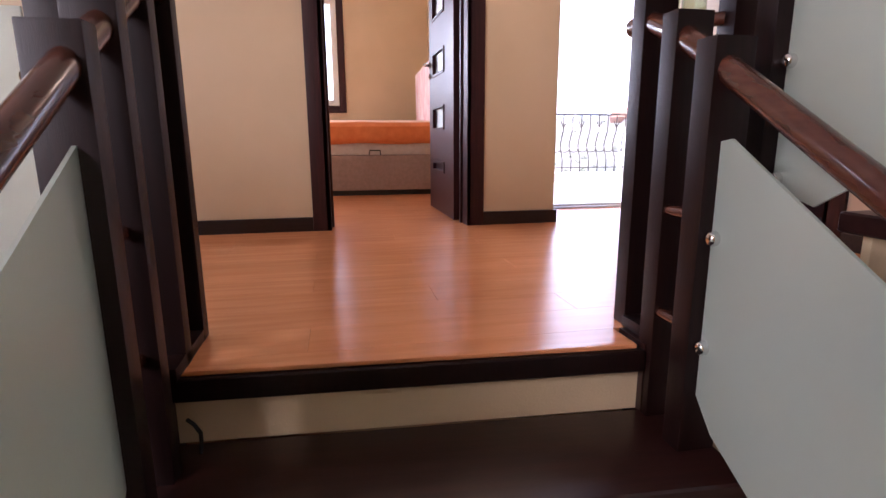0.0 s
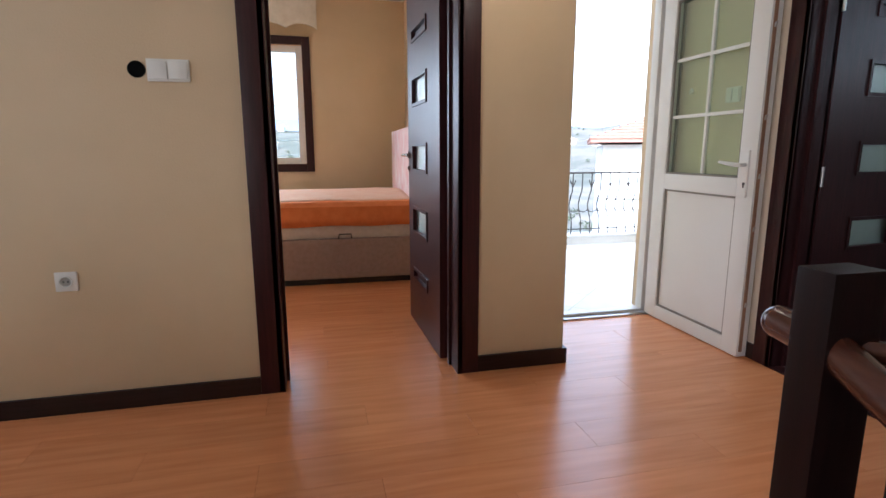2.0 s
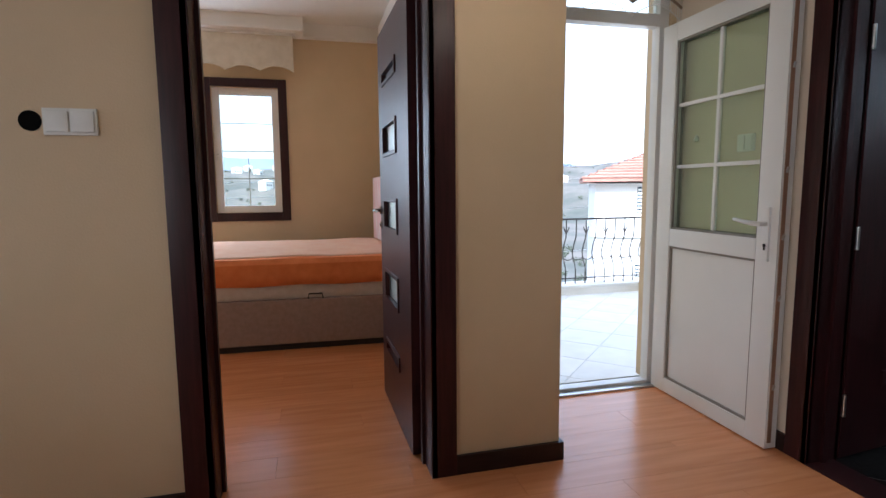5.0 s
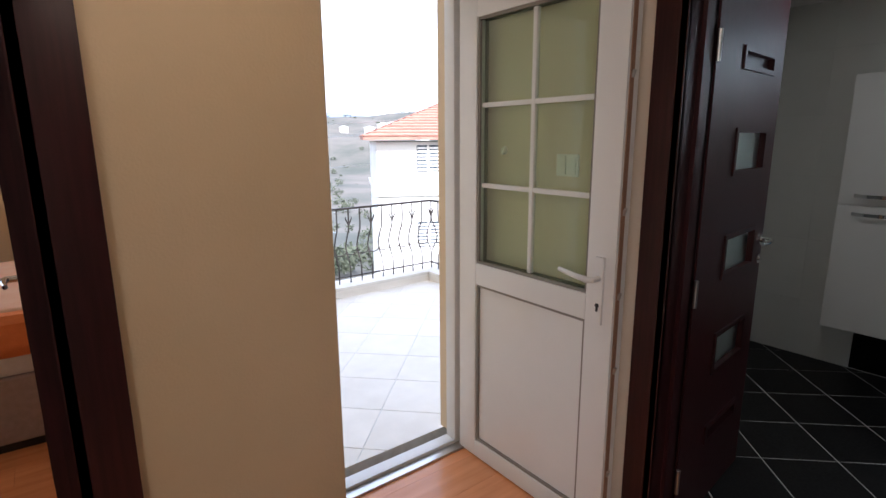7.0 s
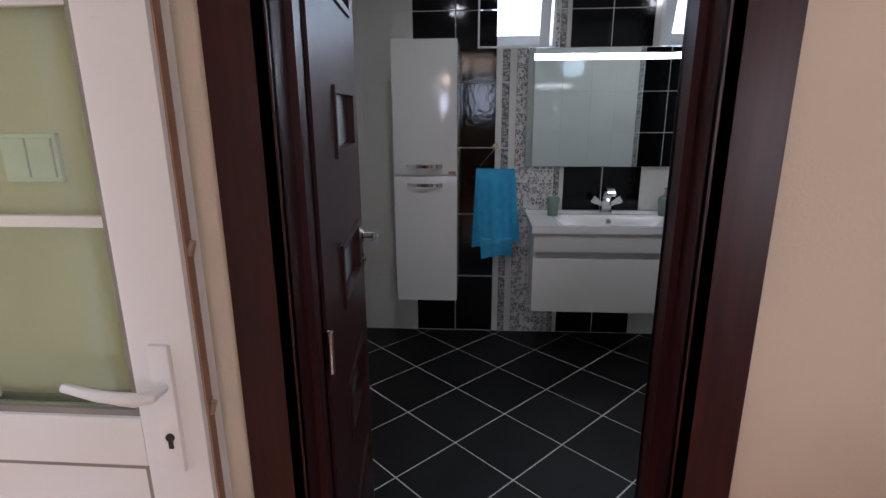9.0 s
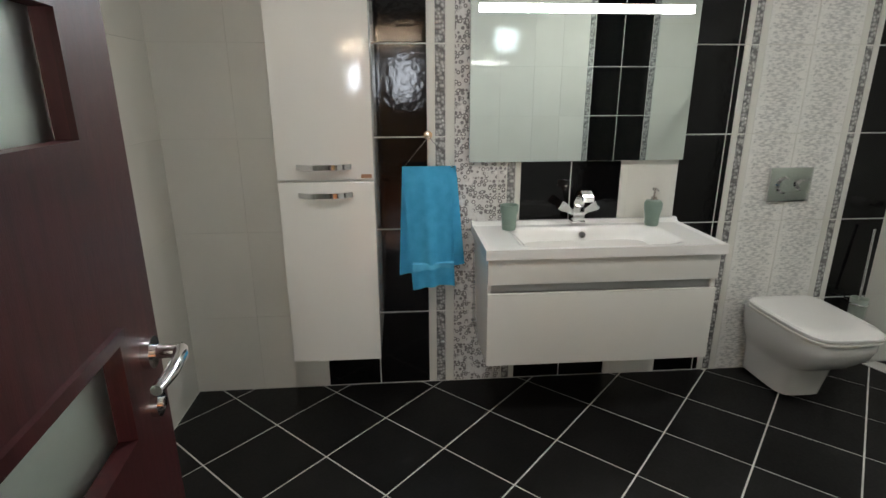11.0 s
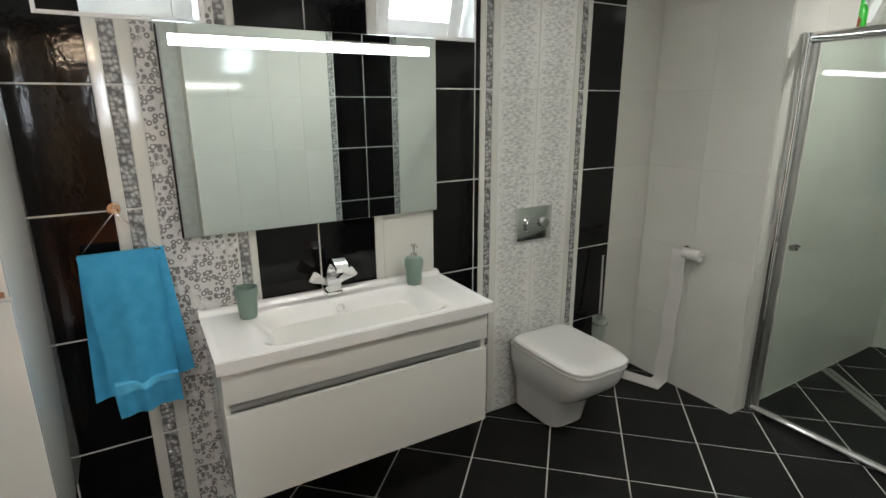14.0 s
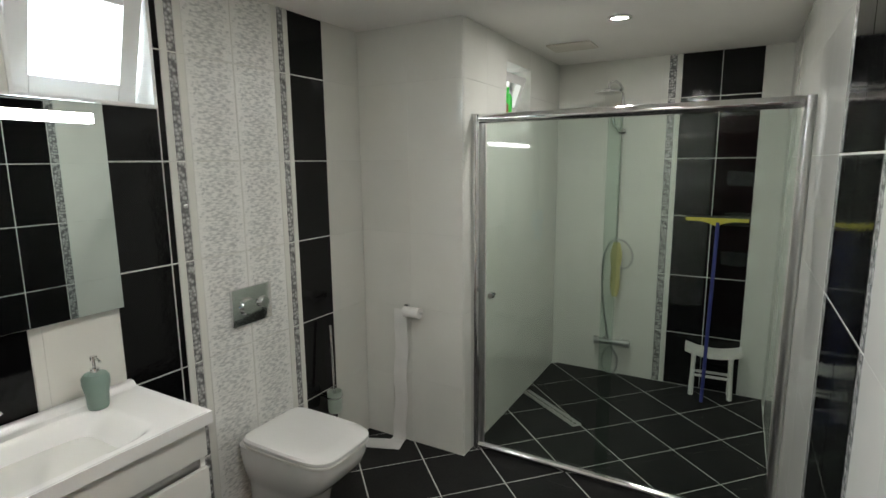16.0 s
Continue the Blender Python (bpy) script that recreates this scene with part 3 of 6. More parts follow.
def balcony_leaf():
    """White plastic door leaf along +x from its hinge: glazed above with white bars, solid panel below."""
    d = empty("balcony_door", "white plastic balcony door standing open, glazed above a solid panel", "door")
    W, Hh, T, s = 0.855, 2.145, 0.065, 0.118
    PB, PT, GB, GT = 0.085, 0.885, 0.985, 2.045
    for nm, q in (("stile", (0, s, 0, T, 0, Hh)), ("stile", (W - s, W, 0, T, 0, Hh)), ("bottom_rail", (s, W - s, 0, T, 0, PB)), ("middle_rail", (s, W - s, 0, T, PT, GB)), ("top_rail", (s, W - s, 0, T, GT, Hh))):
        slab(nm, q, PVC, d, "", 0.005)
    slab("lower_panel", (s, W - s, 0.018, T - 0.018, PB, PT), PVC, d, "solid white lower panel")
    for z0, z1 in ((PB, PT), (GB, GT)):
        bm = bmesh.new()
        for y in (0.008, T - 0.018):
            for q in ((s, s + 0.012, y, y + 0.010, z0, z1), (W - s - 0.012, W - s, y, y + 0.010, z0, z1), (s + 0.012, W - s - 0.012, y, y + 0.010, z0, z0 + 0.012), (s + 0.012, W - s - 0.012, y, y + 0.010, z1 - 0.012, z1)):
                box(bm, *q)
        part("bead", bm, GASKET, d, "dark glazing bead")
    p = slab("pane", (s, W - s, 0.028, 0.036, GB, GT), GLASS_DOOR, d, "clear glass pane")
    p.visible_shadow = False
    gx, gz0, gz1 = W / 2, GB + 0.012, GT - 0.012
    slab("glazing_bar", (gx - 0.010, gx + 0.010, 0.022, 0.042, gz0, gz1), PVC, d, "", 0.004)
    for k in (1, 2):
        z = gz0 + (gz1 - gz0) * k / 3
        for x0, x1 in ((s + 0.012, gx - 0.010), (gx + 0.010, W - s - 0.012)):
            slab("glazing_bar", (x0, x1, 0.022, 0.042, z - 0.010, z + 0.010), PVC, d, "", 0.004)
    # edge with lock strip, seen when the leaf stands open
    slab("lock_strip", (W, W + 0.004, 0.012, 0.032, 0.03, Hh - 0.03), PVC_EDGE, d, "brown lock strip on the leaf's edge")
    bm = bmesh.new()
    for z in (0.3, 0.72, 1.0, 1.3, 1.75):
        cyl(bm, (W + 0.004, 0.022, z - 0.012), (W + 0.012, 0.022, z + 0.012), 0.006)
    part("lock_cam", bm, STEEL, d, "small steel lock cams", True)
    for side, y in ((1, T), (-1, 0.0)):
        bm = bmesh.new()
        y0, y1 = (y, y + 0.012) if side > 0 else (y - 0.012, y)
        box(bm, W - 0.078, W - 0.040, y0, y1, 0.885, 1.135)
        bevel(bm, 0.005)
        pl = part("handle_plate", bm, PVC, d, "white handle plate", True)
        bm = bmesh.new()
        c = Vector((W - 0.058, y + side * 0.012, 1.058))
        n, a = Vector((0, side, 0)), Vector((-1, 0, 0))
        tube(bm, [c, c + n * 0.035, c + n * 0.045 + a * 0.02, c + n * 0.046 + a * 0.08 + Vector((0, 0, 0.006)), c + n * 0.036 + a * 0.15 + Vector((0, 0, 0.014))], [0.011, 0.011, 0.012, 0.010, 0.008])
        part("lever", bm, PVC, pl, "white lever handle", True)
        # no hole is cut: black disc and bar stand for the shade inside
        bm = bmesh.new()
        cyl(bm, c - Vector((0, 0, 0.1)), c - Vector((0, 0, 0.1)) + n * 0.003, 0.008)
        box(bm, c.x - 0.004, c.x + 0.004, min(c.y, c.y + side * 0.003), max(c.y, c.y + side * 0.003), c.z - 0.122, c.z - 0.1)
        part("key_hole", bm, BLACKP, pl, "key hole, its dark inside shown by a black inlay")
    return d


bl = balcony_leaf()
bl.matrix_world = pose(2.278, 3.838, 0.006, 0, 0, -90.3)
w2 = empty("light_switch", "white double light switch on the wall behind the balcony door", "switch")
slab("plate", (2.349, 2.36, 3.223, 3.326, 1.408, 1.492), PLASTIC, w2, "", 0.003)
for y in (3.229, 3.277):
    slab("rocker", (2.343, 2.349, y, y + 0.043, 1.416, 1.484), PLASTIC, w2, "", 0.003)
tb = empty("curtain_hook", "small white curtain tie-back hook on the wall", "hook")
bm = bmesh.new()
cyl(bm, (2.36, 3.622, 1.50), (2.345, 3.622, 1.50), 0.014)
tube(bm, [(2.346, 3.622, 1.50), (2.335, 3.615, 1.49), (2.334, 3.605, 1.505), (2.338, 3.60, 1.52)], 0.006)
part("hook", bm, PLASTIC, tb, "", True)

# baseboards
for nm, d in (("baseboard", (-2.75, -0.255, 3.152, 3.17, 0, 0.085)), ("baseboard", (0.822, 1.31, 3.152, 3.17, 0, 0.085)), ("baseboard", (1.31, 1.328, 3.152, 3.84, 0, 0.085)),
              ("baseboard", (2.342, 2.36, 2.943, 3.80, 0, 0.085)), ("baseboard", (2.342, 2.36, 1.2, 2.018, 0, 0.085)),
              ("baseboard", (-2.3, -0.72, 7.182, 7.2, 0, 0.085)), ("baseboard", (-0.72, 1.15, 7.182, 7.2, 0, 0.085))):
    structure(slab(nm, d, WENGE_H, None, "", 0.003), "dark wood baseboard along the wall", "baseboard")

# switch, socket and junction hole
sw = empty("light_switch", "cream double light switch on the hall wall", "switch")
slab("plate", (-0.615, -0.452, 3.158, 3.17, 1.425, 1.515), PLASTIC, sw, "", 0.003)
for x in (-0.607, -0.530):
    slab("rocker", (x, x + 0.070, 3.151, 3.158, 1.435, 1.505), PLASTIC, sw, "", 0.004)
jb = empty("junction_hole", "round junction box opening in the plaster, its shade a black disc", "junction box")
# flat near-black disc on the wall stands for the shade inside the hole
bm = bmesh.new()
cyl(bm, (-0.655, 3.166, 1.472), (-0.655, 3.171, 1.472), 0.034, seg=28)
part("opening", bm, DARKHOLE, jb)
so = empty("power_socket", "cream round power socket on the hall wall", "socket")
slab("plate", (-1.05, -0.966, 3.160, 3.17, 0.555, 0.638), PLASTIC, so, "", 0.003)
bm = bmesh.new()
lathe(bm, [(0.026, 0), (0.026, 0.008), (0.021, 0.008), (0.019, 0.001)], (0, 0, 0))
bm.transform(pose(-1.008, 3.160, 0.597, 90))
part("collar", bm, PLASTIC, so, "", True)
# flat grey disc: the well's shade is put into its colour
bm = bmesh.new()
cyl(bm, (-1.008, 3.1605, 0.597), (-1.008, 3.158, 0.597), 0.019)
part("well", bm, surf("socket_shade_grey", (0.4, 0.38, 0.34)), so, "socket well, its shade put into a grey disc")
# small black discs carry the shade of the pin holes
bm = bmesh.new()
for x in (-1.0165, -0.9995):
    cyl(bm, (x, 3.1585, 0.597), (x, 3.157, 0.597), 0.0035)
part("pin_hole", bm, BLACKP, so)


# ---- stairs and balustrades ----
NX0, NX1, NY = -0.49, 0.685, 1.085
st = structure(empty("stairs", "dark wooden stair treads with cream risers", "stairs"), "", "")
RISE, GO = 0.198, 0.32
for k in range(0, 13):
    z = -RISE * k
    y1 = NY - GO * k
    if k == 0:
        slab("nosing", (NX0 - 0.02, NX1 + 0.02, NY - 0.005, NY + 0.14, -0.074, -0.0125), STAIRW, st, "rounded dark nosing", 0.010, 3)
        slab("edge_strip", (NX0, NX1, 1.096, 1.127, -0.0122, 0.0015), LAM, st, "orange laminate edge strip", 0.005, 3)
    else:
        slab("tread", (NX0 - 0.12, NX1 + 0.12, y1, y1 + GO + 0.028, z - 0.045, z), TREAD, st, "", 0.014, 3)
    slab("riser", (NX0 - 0.10, NX1 + 0.10, y1 + 0.03, y1 + 0.05, z - RISE, z - 0.045 if k else z - 0.070), PAINT, st, "cream painted riser")


def balustrade(sx, label):
    """Side rail of the stair: paired flat posts, round spacers, a round handrail and a frosted panel held by clips."""
    b = empty("balustrade", label, "balustrade", group="stair balustrades")
    e = 0.688 if sx > 0 else NX0 + 0.016
    w = 0.098
    x0, x1 = (e, e + w) if sx > 0 else (e - w, e)
    xm = e + sx * 0.036
    # landing frame: base rail, top rail, posts
    posts = [(1.27, 0.0, 0.972, 0.062), (1.095, -0.205, 0.845, 0.062), (0.93, -0.205, 0.757, 0.065)]
    if sx < 0:
        posts = [(1.39, 0.0, 1.00, 0.05), (1.215, 0.0, 0.935, 0.05), (1.035, -0.205, 0.825, 0.05), (0.885, -0.205, 0.737, 0.055)]
    for y, z0, z1, t in posts:
        sh = 0.115 * (y - 0.93) if sx > 0 else 0.0
        slab("post", (x0 + sh, x1 + sh, y - t / 2, y + t / 2, z0, z1), STAIRW, b, "", 0.006, 2)
    ra, rb = (1.13, 1.238) if sx > 0 else (1.10, 1.364)
    slab("base_rail", (x0 + 0.03 * (sx > 0), x1 + 0.03 * (sx > 0), ra, rb, 0.003, 0.035), STAIRW, b, "", 0.004)
    for (ya, yb, z) in ((0.94, 1.065, 0.10), (0.94, 1.065, 0.37)):
        bm = bmesh.new()
        cyl(bm, (xm, ya, z), (xm, yb, z), 0.013)
        part("spacer", bm, MAHOG, b, "", True)
    # handrail falling with the flight, run through the posts to a rounded end
    sl = RISE / GO
    crest = [(1.36, 0.860), (1.25, 0.852), (1.08, 0.785)] if sx > 0 else [(1.44, 0.90), (1.33, 0.893), (1.21, 0.86), (1.055, 0.776)]
    pts = [Vector((xm + (0.115 * max(0, y - 0.93) if sx > 0 else 0), y, z)) for y, z in crest + [(0.88 - d, 0.676 - d * sl) for d in (0, 0.5, 1.0, 2.0, 3.0)]]
    bm = bmesh.new()
    tube(bm, pts, 0.028, 18)
    ball(bm, pts[0], 0.028)
    part("handrail", bm, MAHOG, b, "round dark red wooden handrail", True)
    # frosted panel: parallelogram below the rail
    ya, yb = 0.895, -1.6
    za, zb = 0.56, 0.56 - (ya - yb) * sl
    lo = -0.05
    bm = bmesh.new()
    loop = [(ya, lo), (ya, za - 0.02), (ya - 0.03, za - 0.015), (yb, zb), (yb, lo - (ya - yb) * sl + 0.12), (ya - 0.06, lo - 0.07)]
    loft(bm, [[(xm + dx, y, z) for y, z in loop] for dx in (-0.004, 0.004)])
    part("frosted_panel", bm, FROST, b, "frosted glass panel")
    for z in (0.33, 0.075):
        bm = bmesh.new()
        cyl(bm, (xm - 0.018, ya - 0.012, z), (xm + 0.018, ya - 0.012, z), 0.017)
        ball(bm, (xm - sx * 0.018, ya - 0.012, z), 0.017, 14, (0.5, 1, 1))
        part("glass_clip", bm, CHROME, b, "round chrome glass clip", True)
    # stringer
    bm = bmesh.new()
    lp = [(1.10, -0.20), (1.10, -0.40), (-1.9, -0.40 - 3.0 * sl), (-1.9, -0.16 - 3.0 * sl), (0.93, -0.205)]
    loft(bm, [[(x, y, z) for y, z in lp] for x in (x0 + 0.01, x1 - 0.01)])
    part("stringer", bm, PAINT, b, "cream painted stringer")
    return b


st.matrix_world = Matrix.Translation((0.685, 1.085, 0)) @ Matrix.Rotation(radians(-3.2), 4, "Z") @ Matrix.Translation((-0.685, -1.085, 0))
balustrade(1, "dark wooden stair balustrade with frosted glass and round handrail")
balustrade(-1, "dark wooden stair balustrade with frosted glass and round handrail")


def gallery(x0, x1, name_label):
    """Level rail along the landing's edge with flat posts and a frosted panel."""
    g = empty("landing_rail", name_label, "balustrade", group="landing rails")
    lo, hi = min(x0, x1), max(x0, x1)
    n = max(2, int((hi - lo) / 0.85) + 1)
    for k in range(n):
        x = lo + (hi - lo) * k / (n - 1)
        slab("post", (x - 0.04, x + 0.04, 1.16, 1.215, 0.0, 1.04), STAIRW, g, "", 0.006)
    for a in range(n - 1):
        xa, xb = lo + (hi - lo) * a / (n - 1) + 0.055, lo + (hi - lo) * (a + 1) / (n - 1) - 0.055
        bm = bmesh.new()
        cyl(bm, (xa - 0.016, 1.187, 0.93), (xb + 0.016, 1.187, 0.93), 0.03)
        part("handrail", bm, MAHOG, g, "round dark wooden handrail", True)
        slab("frosted_panel", (xa, xb, 1.184, 1.192, 0.12, 0.82), FROST, g, "frosted glass panel")
        for z in (0.28, 0.68):
            for x in (xa, xb):
                bm = bmesh.new()
                cyl(bm, (x, 1.172, z), (x, 1.204, z), 0.016)
                part("glass_clip", bm, CHROME, g, "round chrome glass clip", True)
    return g




cb = empty("cable", "short black cable loop at the foot of the riser", "cable")
bm = bmesh.new()
tube(bm, [(-0.475, 1.142, -0.115), (-0.458, 1.130, -0.122), (-0.443, 1.126, -0.145), (-0.444, 1.126, -0.175), (-0.446, 1.12, -0.196)], 0.005, 8)
part("sheath", bm, BLACKP, cb, "", True)


def upper_flight():
    """The flight that rises beside the first one, back over the stairwell, with its own balustrade."""
    u = structure(empty("stairs_upper", "dark wooden stair flight rising to the storey above", "stairs"), "", "")
    for k in range(1, 15):
        z, y0 = RISE * k, 1.09 - GO * (k - 1)
        slab("tread", (0.94, 2.35, y0 - GO - 0.01, y0 + 0.03, z - 0.045, z), TREAD, u, "", 0.012, 3)
        slab("riser", (0.98, 2.35, y0 - 0.02, y0, z - RISE, z - 0.046), PAINT, u, "cream painted riser")
    b = empty("balustrade", "dark wooden balustrade rising with the upper flight, frosted glass panel", "balustrade", group="stair balustrades")
    sl = RISE / GO
    for y, z0, z1 in ((1.155, 0.0, 1.03), (1.02, 0.0, 1.125)):
        slab("post", (0.905, 1.0, y - 0.033, y + 0.033, z0, z1), STAIRW, b, "", 0.006, 2)
    pts = [Vector((0.952, y, 0.945 + (1.155 - y) * sl)) for y in (1.20, 1.1, 0.6, -0.2, -1.2, -2.2)]
    bm = bmesh.new()
    tube(bm, pts, 0.028, 18)
    ball(bm, pts[0], 0.028)
    part("handrail", bm, MAHOG, b, "round dark red wooden handrail", True)
    bm = bmesh.new()
    cyl(bm, (0.80, 1.25, 0.85), (0.91, 1.165, 0.85), 0.018)
    part("tie_rail", bm, MAHOG, b, "short round rail to the next post", True)
    bm = bmesh.new()
    loop = [(0.986, 0.43), (0.986, 0.93), (-2.0, 0.93 + 2.986 * sl), (-2.0, 0.40 + 2.866 * sl), (0.866, 0.395)]
    loft(bm, [[(0.95 + dx, y, z) for y, z in loop] for dx in (-0.004, 0.004)])
    part("frosted_panel", bm, FROST, b, "frosted glass panel")
    for z in (0.72, 0.45):
        bm = bmesh.new()
        cyl(bm, (0.93, 0.974, z), (0.97, 0.974, z), 0.017)
        ball(bm, (0.93, 0.974, z), 0.017, 14, (0.5, 1, 1))
        part("glass_clip", bm, CHROME, b, "round chrome glass clip", True)
    bm = bmesh.new()
    lp = [(1.06, 0.02), (-2.3, 0.02 + 3.36 * sl), (-2.3, -0.22 + 3.36 * sl), (0.80, 0.0)]
    loft(bm, [[(x, y, z) for y, z in lp] for x in (0.975, 1.005)])
    part("stringer", bm, STAIRW, b, "dark wooden stringer")


upper_flight()
gallery(-2.68, -0.66, "dark landing rail with frosted glass panels above the stairwell")


hw = structure(empty("window_6", "small white hall window in the outer wall", "window"), "", "")
for d in ((-2.86, -2.80, 2.16, 2.20, 1.35, 2.12), (-2.86, -2.80, 2.64, 2.68, 1.35, 2.12), (-2.86, -2.80, 2.20, 2.64, 1.35, 1.39), (-2.86, -2.80, 2.20, 2.64, 2.08, 2.12)):
    slab("frame", d, PVC, hw, "white plastic frame", 0.004)
hp = slab("pane", (-2.834, -2.826, 2.20, 2.64, 1.39, 2.08), GLASS, hw, "clear glass")
hp.visible_shadow = False

# ---- bedroom ----
def window_frame(name, label, x0, x1, z0, z1):
    w = structure(empty(name, label, "window"), "", "")
    for nm, d in (("trim", (x0 - 0.09, x0, 7.178, 7.2, z0 - 0.09, z1 + 0.09)), ("trim", (x1, x1 + 0.09, 7.178, 7.2, z0 - 0.09, z1 + 0.09)), ("trim", (x0, x1, 7.178, 7.2, z1, z1 + 0.09)), ("trim", (x0, x1, 7.178, 7.2, z0 - 0.09, z0))):
        slab(nm, d, WENGE, w, "dark wooden window trim", 0.004)
    f = 0.075
    for nm, d in (("frame", (x0, x0 + f, 7.24, 7.31, z0, z1)), ("frame", (x1 - f, x1, 7.24, 7.31, z0, z1)), ("frame", (x0 + f, x1 - f, 7.24, 7.31, z1 - f, z1)), ("frame", (x0 + f, x1 - f, 7.24, 7.31, z0, z0 + f))):
        slab(nm, d, PVC, w, "white plastic frame", 0.006)
    p = slab("pane", (x0 + f, x1 - f, 7.27, 7.278, z0 + f, z1 - f), GLASS, w, "clear glass")
    p.visible_shadow = False
    xm = (x0 + x1) / 2
    slab("glazing_bar", (xm - 0.004, xm + 0.004, 7.279, 7.287, z0 + f, z0 + 0.45 * (z1 - z0)), STEEL, w, "thin glazing bar")
    for k in (1, 2, 3):
        z = z0 + f + (z1 - z0 - 2 * f) * k / 4
        slab("glazing_bar", (x0 + f, xm - 0.004, 7.279, 7.287, z - 0.004, z + 0.004), STEEL, w, "thin glazing bar")
        slab("glazing_bar", (xm + 0.004, x1 - f, 7.279, 7.287, z - 0.004, z + 0.004), STEEL, w, "thin glazing bar")
    bm = bmesh.new()
    tube(bm, [(x0 + 0.037, 7.24, 1.62), (x0 + 0.037, 7.2, 1.62), (x0 + 0.037, 7.195, 1.56)], 0.009)
    part("window_handle", bm, PVC, w, "white handle", True)
    return w


window_frame("window_5", "narrow white window in dark wooden trim", -1.95, -1.27, 0.99, 2.33)
window_frame("window_1", "narrow white window in dark wooden trim", -0.72, -0.04, 0.99, 2.33)
FABRIC = surf("cream_curtain_fabric", (0.72, 0.66, 0.54), (0.64, 0.58, 0.46), 14, 0.85, bump=0.15, bscale=220)


def valance(name, label, x0, x1, y, z0, z1, waves, fringe, depth=0.012):
    """A hanging fabric valance with a scalloped, corded hem."""
    v = empty(name, label, "valance")
    n = 72
    def hem(u):
        return z0 + 0.055 * abs(math.sin(math.pi * waves * u)) ** 0.8
    def wob(u, k):
        return 0.018 * math.sin(9 * u + 1.3) * k
    bm = bmesh.new()
    grid = []
    for i in range(n + 1):
        u = i / n
        col = []
        for j in range(9):
            k = j / 8
            col.append((x0 + (x1 - x0) * u, y - wob(u, k), z1 + (hem(u) - z1) * k))
        grid.append(col)
    vs = [[[bm.verts.new((px, py + o, pz)) for (px, py, pz) in col] for col in grid] for o in (0, depth)]
    for a in range(2):
        for i in range(n):
            for j in range(8):
                bm.faces.new((vs[a][i][j], vs[a][i + 1][j], vs[a][i + 1][j + 1], vs[a][i][j + 1]))
    for i in range(n):
        bm.faces.new((vs[0][i][8], vs[0][i + 1][8], vs[1][i + 1][8], vs[1][i][8]))
        bm.faces.new((vs[0][i][0], vs[0][i + 1][0], vs[1][i + 1][0], vs[1][i][0]))
    part("cloth", bm, FABRIC, v, "", True)
    bm = bmesh.new()
    tube(bm, [(x0 + (x1 - x0) * i / n, y - wob(i / n, 1) + depth / 2, hem(i / n)) for i in range(n + 1)], 0.008, 8)
    part("hem_cord", bm, surf("hem_cord_brown", (0.30, 0.22, 0.15), rough=0.8) if fringe else FABRIC, v, "corded hem", True)
    if fringe:
        bm = bmesh.new()
        for i in range(0, n + 1):
            u = i / n
            x, yy, z = x0 + (x1 - x0) * u, y - wob(u, 1) + depth / 2, hem(u)
            ln = 0.05 + 0.022 * abs(math.cos(math.pi * waves * u))
            cyl(bm, (x, yy, z), (x, yy, z - ln), 0.0016, seg=5)
            ball(bm, (x, yy, z - ln), 0.0048, 6)
        part("bead_fringe", bm, CERAM, v, "hanging bead fringe", True)
    slab("rail", (x0 - 0.03, x1 + 0.03, y - 0.02, y + 0.03, z1, z1 + 0.03), PLASTIC if not fringe else MAHOG, v, "curtain rail", 0.004)
    return v


valance("bedroom_valance", "cream scalloped fabric valance over the bedroom window", -0.87, 0.14, 7.0, 2.47, 2.83, 3, False)
valance("bedroom_valance", "cream scalloped fabric valance over the bedroom window", -2.2, -1.18, 7.0, 2.47, 2.83, 3, False)
valance("balcony_valance", "cream scalloped valance with bead fringe over the balcony door", 1.335, 2.34, 3.755, 2.245, 2.47, 3, True)
boxes("cornice", [(-2.3, 0.25, 6.88, 7.2, 2.86, 3.0), (0.25, 1.15, 7.08, 7.2, 2.86, 3.0), (1.05, 1.15, 3.33, 7.08, 2.88, 3.0)], CEIL, "white stepped plaster cornice", "trim")

bed = empty("bed", "upholstered storage bed with an orange blanket over its mattress", "bed", (0, 5.205, 0), -2.0)
BEIGE = surf("taupe_upholstery", (0.36, 0.27, 0.25), (0.31, 0.23, 0.21), 30, 0.9, bump=0.2, bscale=300)
ORANGE = surf("orange_blanket", (0.80, 0.26, 0.08), (0.72, 0.21, 0.06), 12, 0.9, bump=0.3, bscale=180)
PEACH = surf("peach_blanket_top", (0.80, 0.54, 0.38), (0.78, 0.47, 0.31), 9, 0.9, bump=0.2, bscale=150)
MATT = surf("mattress_ticking", (0.62, 0.58, 0.56), (0.55, 0.50, 0.48), 18, 0.85, bump=0.15, bscale=120)
slab("plinth", (-1.15, 0.84, 0.03, 1.55, 0.0, 0.05), BLACKP, bed)
slab("base", (-1.18, 0.86, 0.0, 1.6, 0.05, 0.40), BEIGE, bed, "taupe upholstered base", 0.02, 3)
slab("mattress", (-1.16, 0.85, 0.02, 1.58, 0.395, 0.66), MATT, bed, "pale patterned mattress", 0.05, 4)
bm = bmesh.new()
nx, ny = 44, 26
prof = [(0.0, 0.51), (-0.006, 0.58), (-0.004, 0.675), (0.03, 0.712)]
rows_ = []
